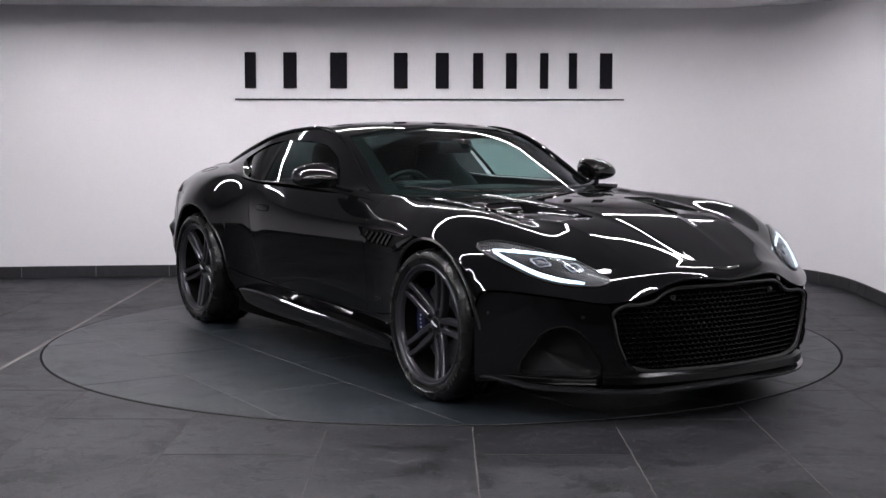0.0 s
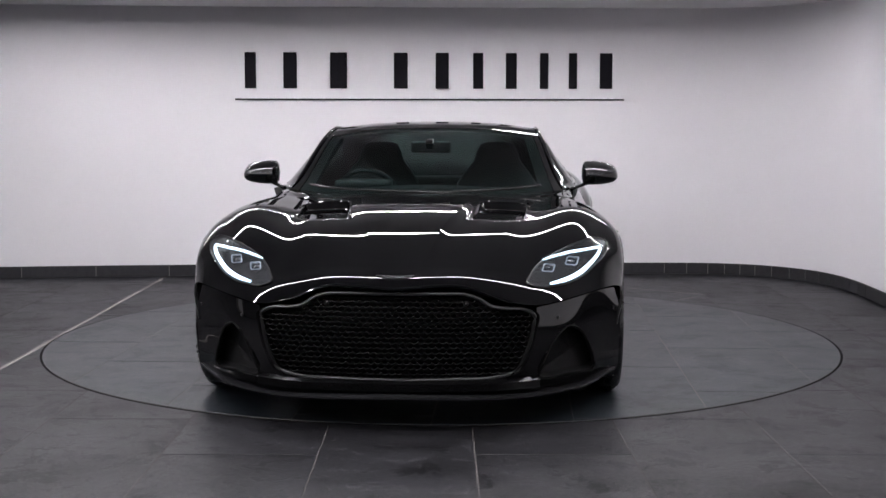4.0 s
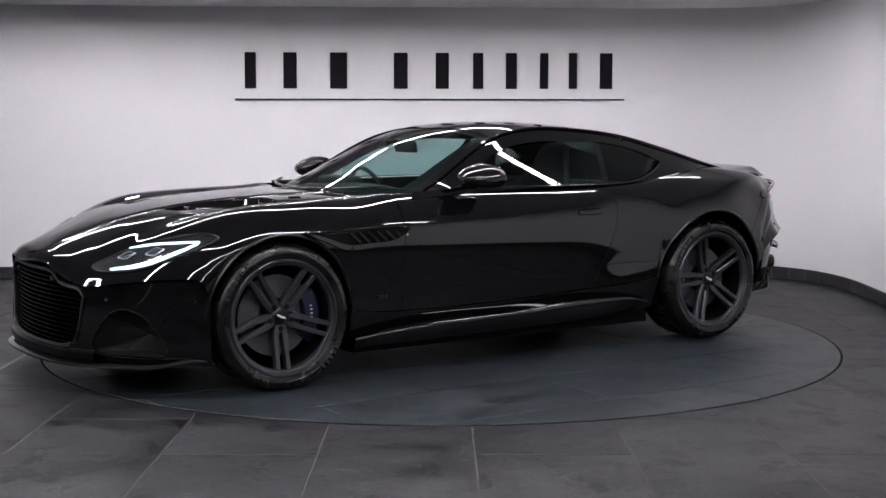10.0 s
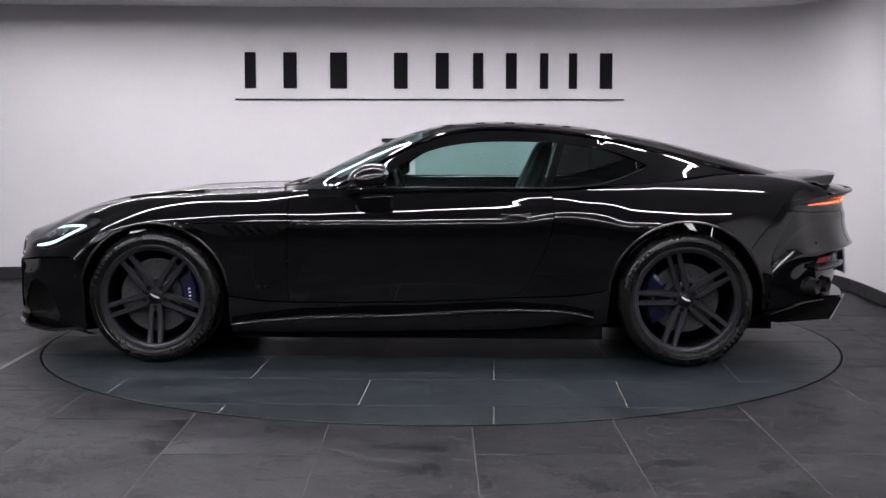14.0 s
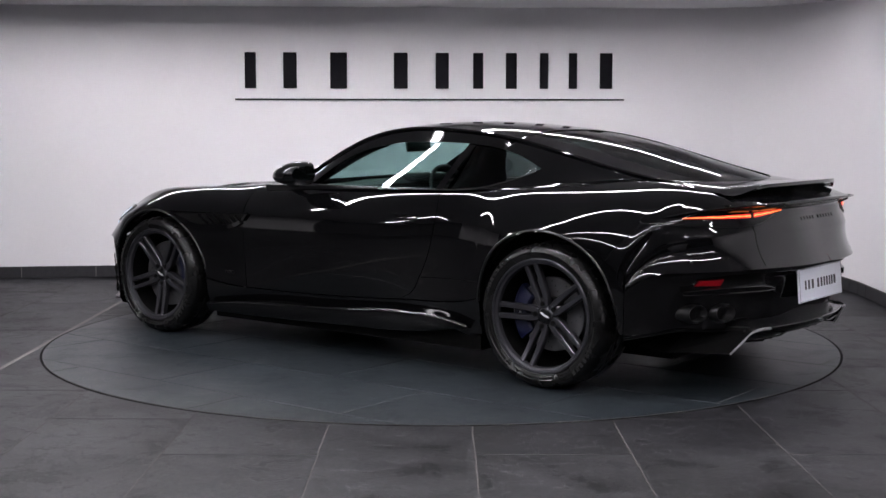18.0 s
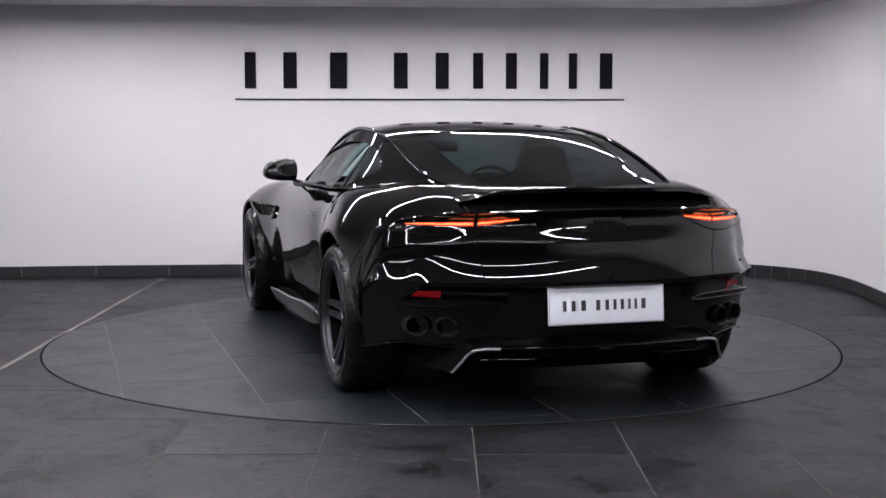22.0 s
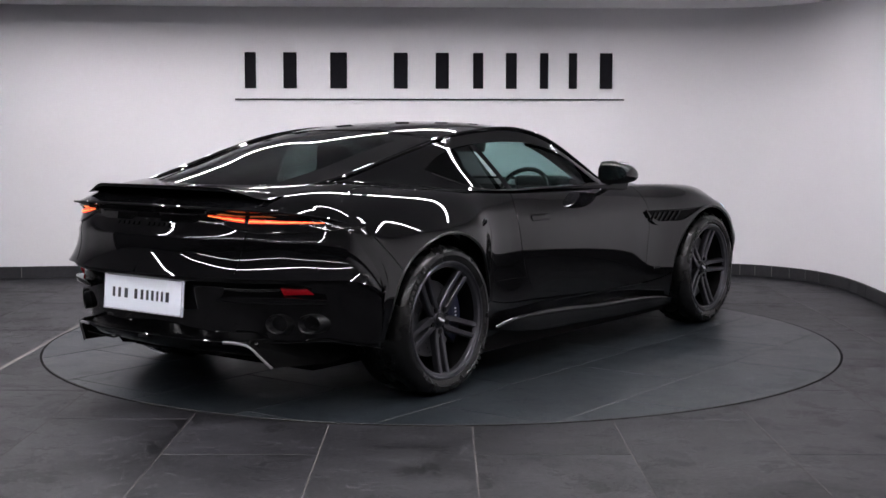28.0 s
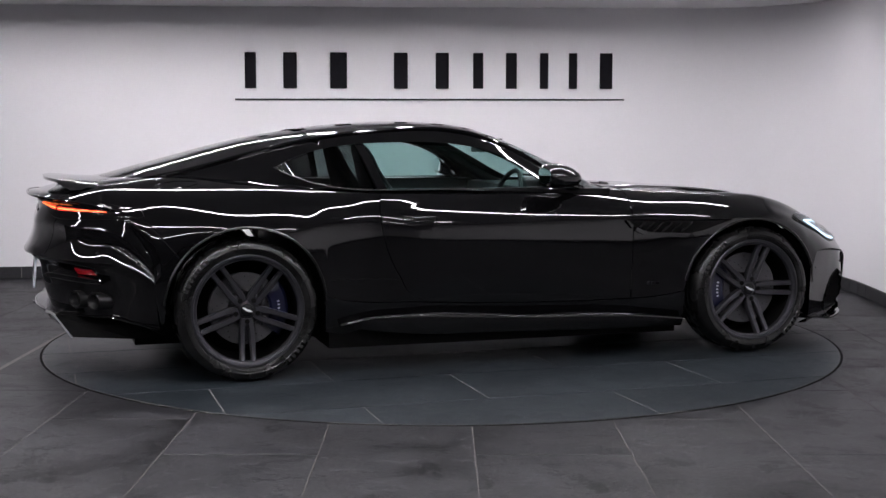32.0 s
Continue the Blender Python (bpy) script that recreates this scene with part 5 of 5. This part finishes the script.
    tube(bm, [Vector((-2.406 + .12 * (abs(y) / .60) ** 2, y, .322 + .004 * (1 - abs(y) / .60))) for y in steps(-.50, .50, 24)], .005, 8)
    part("diffuser_lip", bm, PAINT, dif)
    for side in (1, -1):
        bm = bmesh.new()
        rows = []
        for dy in (0, .016):
            rows.append([Vector((x, side * (y + dy), z)) for x, y, z in ((-2.29, .556, .336), (-2.315, .566, .318), (-2.235, .632, .214), (-1.95, .69, .200), (-1.80, .70, .215), (-2.05, .64, .33))])
        vr = grid(bm, rows, True)
        bm.faces.new(vr[0]), bm.faces.new(vr[1])
        bmesh.ops.recalc_face_normals(bm, faces=bm.faces)
        part("diffuser_fin", bm, DARK, car, smooth=False)
        bm = bmesh.new()
        tube(bm, catmull([Vector((-2.355, side * .46, .324)), Vector((-2.330, side * .535, .322)), Vector((-2.312, side * .572, .312)), Vector((-2.275, side * .608, .262)), Vector((-2.238, side * .640, .212))], 5), .0065, 8)
        part("fin_edge", bm, FIN_GLINT, car, "diffuser fin edge, pale with a painted glint")
        bm = bmesh.new()
        tube(bm, [Vector((-2.30, side * .53, .272)), Vector((-2.335, side * .30, .270)), Vector((-2.345, side * .24, .286))], .0045, 6)
        part("diffuser_rib", bm, UNDER, car)
        for y in (.22, .32):
            bm = bmesh.new()
            rows = [[Vector((x, side * (y + d), z)) for x, z in ((-2.30, .290), (-2.26, .235), (-1.95, .185), (-1.95, .25), (-2.2, .31))] for d in (0, .008)]
            vr = grid(bm, rows, True)
            bm.faces.new(vr[0]), bm.faces.new(vr[1])
            part("diffuser_vane", bm, UNDER, car, smooth=False)
    bm = bmesh.new()
    soft_box(bm, -2.418, -2.40, -.028, .028, .312, .322, .002, 1)
    part("fog_lamp", bm, EMBLEM, car)


UNDER = material("black_diffuser", (0.003, 0.003, 0.0032), 0.16, spec=0.12, grain=0.2, grain_scale=200)
EXHAUST = material("dark_exhaust", (0.010, 0.010, 0.0105), 0.30, spec=0.3, metal=0.3, grain=0.15)


def build_sides(car, skin):
    for side in (1, -1):
        way = (0, -side, 0)
        S = lambda *l: [Vector((x, .9 * side, z)) for x, z in l]
        # side strake vent
        bm = bmesh.new()
        out = catmull(S((1.29, .747), (1.15, .742), (.95, .745), (.80, .752), (.675, .755), (.735, .700), (.79, .686), (.92, .678), (1.055, .676), (1.15, .705)), 3, True)
        # No opening is cut: the patch's near-black colour stands for the shade inside.
        patch(bm, skin, out, way, .0015, 3, -.001, .002)
        vent = part("wing_vent", bm, DARK, car, "dark louvred wing vent with a gloss strake")
        for k in range(6):
            x = 1.02 - .055 * k
            bm = bmesh.new()
            ribbon(bm, skin, S((x + .02, .738), (x - .045, .688)), way, .013, .011, .010, 2)
            part("louvre", bm, UNDER, vent)
        bm = bmesh.new()
        ribbon(bm, skin, S((1.30, .750), (1.18, .712), (1.06, .672), (.90, .674), (.77, .682), (.70, .712), (.655, .752)), way, [.012, .020, .026, .022, .024, .020, .006], .016, .016)
        part("strake", bm, PAINT, vent, "gloss black strake")
        bm = bmesh.new()
        line = [skin.drop(p, way) for p in catmull(S((1.27, .752), (1.10, .750), (.90, .752), (.67, .757)), 5)]
        tube(bm, [q + n * .003 for q, n in line], .0045, 6)
        part("vent_edge", bm, PAINT, vent)
        # arch lips
        for cx, cz, r in (FRONT_ARCH, REAR_ARCH):
            bm = bmesh.new()
            pts = []
            for k in range(33):
                a = math.pi * (k / 32 * .96 + .02)
                x, z = cx + (r + .006) * math.cos(a), cz + (r + .006) * math.sin(a)
                q, n = skin.drop((x, .9 * side, z), way)
                pts.append(q - Vector((0, side * .004, 0)))
            tube(bm, pts, .0075, 6)
            part("arch_lip", bm, TRIM, car)
        # sill blade
        bm = bmesh.new()
        rows = []
        for x in steps(1.0, -.93, 44):
            t = (1.0 - x) / 1.93
            ztop = hermite([0, .13, .5, .81, .93, 1.0], [.215, .243, .272, .302, .292, .262], t)
            zlow = hermite([0, .5, .85, 1.0], [.160, .176, .200, .240], t)
            outy = .935 + .022 * ramp(0, .2, t) * (1 - ramp(.90, 1.0, t))
            iny = .885
            rows.append([Vector((x, side * iny, ztop - .022)), Vector((x, side * (outy - .030), ztop - .010)), Vector((x, side * (outy - .012), ztop)), Vector((x, side * (outy - .003), ztop - .005)), Vector((x, side * outy, ztop - .012)), Vector((x, side * (outy - .018), zlow + .012)), Vector((x, side * (outy - .024), zlow + .003)), Vector((x, side * (outy - .040), zlow)), Vector((x, side * iny, zlow + .006))])
        grid(bm, rows, True)
        weld(bm)
        part("sill_blade", bm, PAINT, car, "gloss black side skirt blade", flat_angle=45)
        # flush door handle
        bm = bmesh.new()
        patch(bm, skin, capsule(-.511, .787, .082, .0125, .95 * side), way, .004, 3, .002, .006)
        handle = part("door_handle", bm, PAINT, car, "flush black door handle")
        bm = bmesh.new()
        tube(bm, edge_loop(skin, capsule(-.511, .787, .086, .016, .95 * side), way, .0002), .0022, 6, True)
        part("handle_gap", bm, PAINT, handle)
        # wing badge as plain bars
        for k in range(3):
            bm = bmesh.new()
            ribbon(bm, skin, S((.862 - .026 * k, .405), (.846 - .026 * k, .405)), way, .016, .003, .004, 1)
            part("badge_bar", bm, EMBLEM, car, "small dull badge bar")
        # rear wing flank line behind the door
        bm = bmesh.new()
        ribbon(bm, skin, S((-.62, .480), (-.80, .485), (-.99, .487)), way, .003, .0008, .002)
        part("flank_seam", bm, DARK, car)
        bm = bmesh.new()
        ribbon(bm, skin, S((-1.72, .600), (-1.80, .70), (-1.90, .812)), way, .003, .0008, .002)
        part("bumper_seam", bm, DARK, car)
        # bright waist edge under the glass
        bm = bmesh.new()
        pts = [CABIN.at(u, cabin_s(u, win_low(front_of(u)) - .004)) for u in steps(-1.20, .30, 40)]
        tube(bm, [mir(p + Vector((0, .002, 0)), side) for p in pts], .0035, 6)
        part("waist_trim", bm, TRIM, car)
        for x, z in ((1.84, .46), (-1.93, .60)):
            q, n = skin.drop((x, .9 * side, z), way)
            bm = bmesh.new()
            r = bmesh.ops.create_uvsphere(bm, u_segments=10, v_segments=6, radius=.009)
            bmesh.ops.transform(bm, matrix=Matrix.Translation(q - n * .005), verts=r["verts"])
            part("sensor", bm, TRIM, car)
        q, n = skin.drop((2.2, .69 * side, .462), (-.8, -.5 * side, 0))
        bm = bmesh.new()
        r = bmesh.ops.create_uvsphere(bm, u_segments=10, v_segments=6, radius=.010)
        bmesh.ops.transform(bm, matrix=Matrix.Translation(q - n * .005), verts=r["verts"])
        part("sensor", bm, TRIM, car)
    # fuel flap on the right haunch
    bm = bmesh.new()
    loop = [Vector((-1.725 + .105 * math.cos(2 * math.pi * k / 36), -.775 + .045 * math.sin(2 * math.pi * k / 36), 1.1)) for k in range(36)]
    tube(bm, edge_loop(skin, loop, (0, .25, -1), .0003), .0022, 6, True)
    part("fuel_flap", bm, PAINT, car, "oval fuel flap")


def build_bonnet_fittings(car, skin):
    down = (0, 0, -1)
    for side in (1, -1):
        B = lambda *l: [Vector((x, y * side, 1.1)) for x, y in l]
        bm = bmesh.new()
        ribbon(bm, skin, B((1.262, .535), (1.262, .44), (1.262, .345)), down, .022, .002, .004)
        vent = part("bonnet_vent", bm, VENT_DARK, car, "dark mesh slot of the bonnet air outlet")
        bm = bmesh.new()
        hits = [skin.drop(p, down)[0] + Vector((0, 0, .0015)) for p in catmull(B((1.36, .556), (1.27, .556), (1.232, .535), (1.228, .44), (1.232, .345), (1.26, .324), (1.40, .303), (1.55, .283), (1.72, .262)), 5)]
        tube(bm, hits, .0038, 6)
        part("vent_lip", bm, PAINT, vent)
        bm = bmesh.new()
        pts = [Vector((x, y * side, z)) for x, y, z in ((.80, .06 if side > 0 else -.10, .935), (.775, .30, .945), (.70, .50, .955), (.60, .62, .968))]
        pts = [Vector((p.x + .03, p.y, p.z - .020)) for p in pts]
        tube(bm, catmull(pts, 4), .007, 6)
        part("wiper", bm, TRIM, car, "black wiper arm")
        headlight(car, skin, side)
    bm = bmesh.new()
    edge = [BODY.at(2.4, t) for t in steps(0, .50, 16)]
    tube(bm, [mir(p, -1) for p in reversed(edge[1:])] + edge, .006, 8)
    part("bonnet_edge", bm, PAINT, car, "gloss black leading edge of the bonnet")
    # nose emblem as a plain wing shape
    bm = bmesh.new()
    pts = [Vector((2.45, y, .672 - .010 * math.cos(y / .085 * 1.5))) for y in steps(-.078, .078, 12)]
    ribbon(bm, skin, pts, (-1, 0, -.15), [.004, .012, .016, .020, .016, .012, .004], .004, .006, 1)
    part("emblem", bm, EMBLEM, car, "plain dark metal nose emblem")
    bm = bmesh.new()
    rows = []
    for y in steps(-.74, .74, 24):
        k = abs(y) / .74
        x = .84 - .34 * k ** 2.4
        rows.append([Vector((x + .05, y, .905 - .01 * k)), Vector((x, y, .900)), Vector((x - .10, y, .895))])
    grid(bm, rows)
    part("cowl", bm, DARK, car)


VENT_DARK = material("bonnet_vent_mesh", (0.0025, 0.0025, 0.0025), 0.5, spec=0.08, grain=0.4, grain_scale=300, bump=0.3)
EMBLEM = material("dark_emblem", (0.03, 0.03, 0.032), 0.3, metal=0.9, grain=0.1)


def build_seat(car, y, back=.06):
    bm = bmesh.new()
    soft_box(bm, -.42, .10, y - .23, y + .23, .42, .60, .05, 3)
    seat = part("seat", bm, LEATHER, car, "black leather sports seat")
    bm = bmesh.new()
    rows = []
    for z, xb, half, th in ((.50, -.36, .235, .14), (.62, -.40, .255, .15), (.78, -.45, .265, .14), (.90, -.49, .250, .12), (.98, -.52, .195, .11), (1.04, -.545, .145, .10), (1.10, -.565, .130, .09), (1.145, -.585, .105, .07), (1.16, -.59, .06, .04)):
        row = []
        for k in range(24):
            a = 2 * math.pi * k / 24
            c, s = math.cos(a), math.sin(a)
            wing = .03 * abs(s) ** 4 * (1 if z < .95 else 0)
            row.append(Vector((xb - .05 - back + th * .5 * (abs(c) ** .7) * (1 if c > 0 else -1) + wing, y + half * (abs(s) ** .8) * (1 if s > 0 else -1), z)))
        rows.append(row)
    vr = grid(bm, rows, True)
    bm.faces.new(vr[-1])
    part("backrest", bm, LEATHER, seat)


def build_interior(car):
    bm = bmesh.new()
    rows = []
    for y in steps(-.78, .78, 20):
        k = abs(y) / .78
        rows.append([Vector((.78 - .30 * k * k, y, .86)), Vector((.62 - .18 * k * k, y, .905)), Vector((.42, y, .925 + .012 * math.cos(y * 5))), Vector((.33, y, .905)), Vector((.30, y, .82)), Vector((.34, y, .60)), Vector((.40, y, .40))])
    grid(bm, rows)
    weld(bm)
    part("dashboard", bm, LEATHER, car, "black leather dashboard")
    bm = bmesh.new()
    soft_box(bm, .30, .44, -.52, -.20, .90, .965, .025, 3)
    part("instrument_binnacle", bm, LEATHER, car)
    wheel_m = Matrix.Translation((.16, -.365, .845)) @ Matrix.Rotation(radians(-68), 4, "Y")
    bm = bmesh.new()
    tube(bm, [wheel_m @ Vector((.175 * math.cos(2 * math.pi * k / 40), .180 * math.sin(2 * math.pi * k / 40), 0)) for k in range(40)], .014, 8, True)
    wheel = part("steering_wheel", bm, LEATHER, car, "black steering wheel on the right-hand side")
    bm = bmesh.new()
    soft_box(bm, -.05, .05, -.06, .06, -.03, .0, .012, 2, wheel_m)
    box(bm, -.012, .012, -.17, -.05, -.012, .0, wheel_m)
    box(bm, -.012, .012, .05, .17, -.012, .0, wheel_m)
    box(bm, -.17, -.04, -.02, .02, -.012, .0, wheel_m)
    part("wheel_boss", bm, TRIM, wheel)
    for y in (.37, -.37):
        build_seat(car, y)
    bm = bmesh.new()
    soft_box(bm, -.30, .34, -.11, .11, .40, .66, .04, 2)
    part("centre_console", bm, LEATHER, car)
    bm = bmesh.new()
    box(bm, -1.0, .80, -.80, .80, .30, .36)
    part("cabin_floor", bm, DARK, car, smooth=False)
    for side in (1, -1):
        bm = bmesh.new()
        grid(bm, [[Vector((x, side * y, z)) for y, z in ((.80, .36), (.78, .60), (.79, .80), (.825, .925))] for x in steps(.60, -1.0, 8)])
        part("door_card", bm, LEATHER, car)
    bm = bmesh.new()
    soft_box(bm, -1.10, -.78, -.62, .62, .42, .93, .06, 3)
    part("rear_bench", bm, LEATHER, car)
    # headliner under the roof
    bm = bmesh.new()
    both(bm, [[CABIN.at(u, s) + Vector((0, -.02, -.022)) if s > 0 else CABIN.at(u, s) + Vector((0, 0, -.022)) for s in steps(0, .70, 10)] for u in steps(-1.0, -.02, 12)])
    part("headliner", bm, LEATHER, car)
    bm = bmesh.new()
    soft_box(bm, -.012, .012, -.115, .115, -.035, .035, .012, 3, Matrix.Translation((.13, 0, 1.140)) @ Matrix.Rotation(radians(12), 4, "Y"))
    rv = part("rear_view_mirror", bm, TRIM, car, "black rear-view mirror")
    bm = bmesh.new()
    soft_box(bm, -.006, .13, -.02, .02, -.012, .012, .005, 2, Matrix.Translation((.14, 0, 1.175)))
    part("mirror_stalk", bm, TRIM, rv)


def dress(car, shells):
    skin = Skin(shells)
    build_grille(car)
    build_splitter(car)
    for side in (1, -1):
        build_mirror(car, side)
    build_rear(car, skin)
    build_sides(car, skin)
    build_bonnet_fittings(car, skin)
    build_interior(car)


# ---------------------------------------------------------------- build
build_room()
build_lights()
build_sign()
build_floor()
TABLE = build_turntable()
CAR = build_car()


def motions():
    """The platform turns steadily and carries the car round."""
    rows_table, rows_car = [], []
    for k in range(33):
        a = TURN_START + TURN_SPEED * k
        turn = pose(0, 0, 0, 0, 0, a)
        rows_table.append((float(k), turn))
        rows_car.append((float(k), turn @ pose(CAR_DX, CAR_DY, 0)))
    walk(TABLE, rows_table)
    walk(CAR, rows_car)


motions()
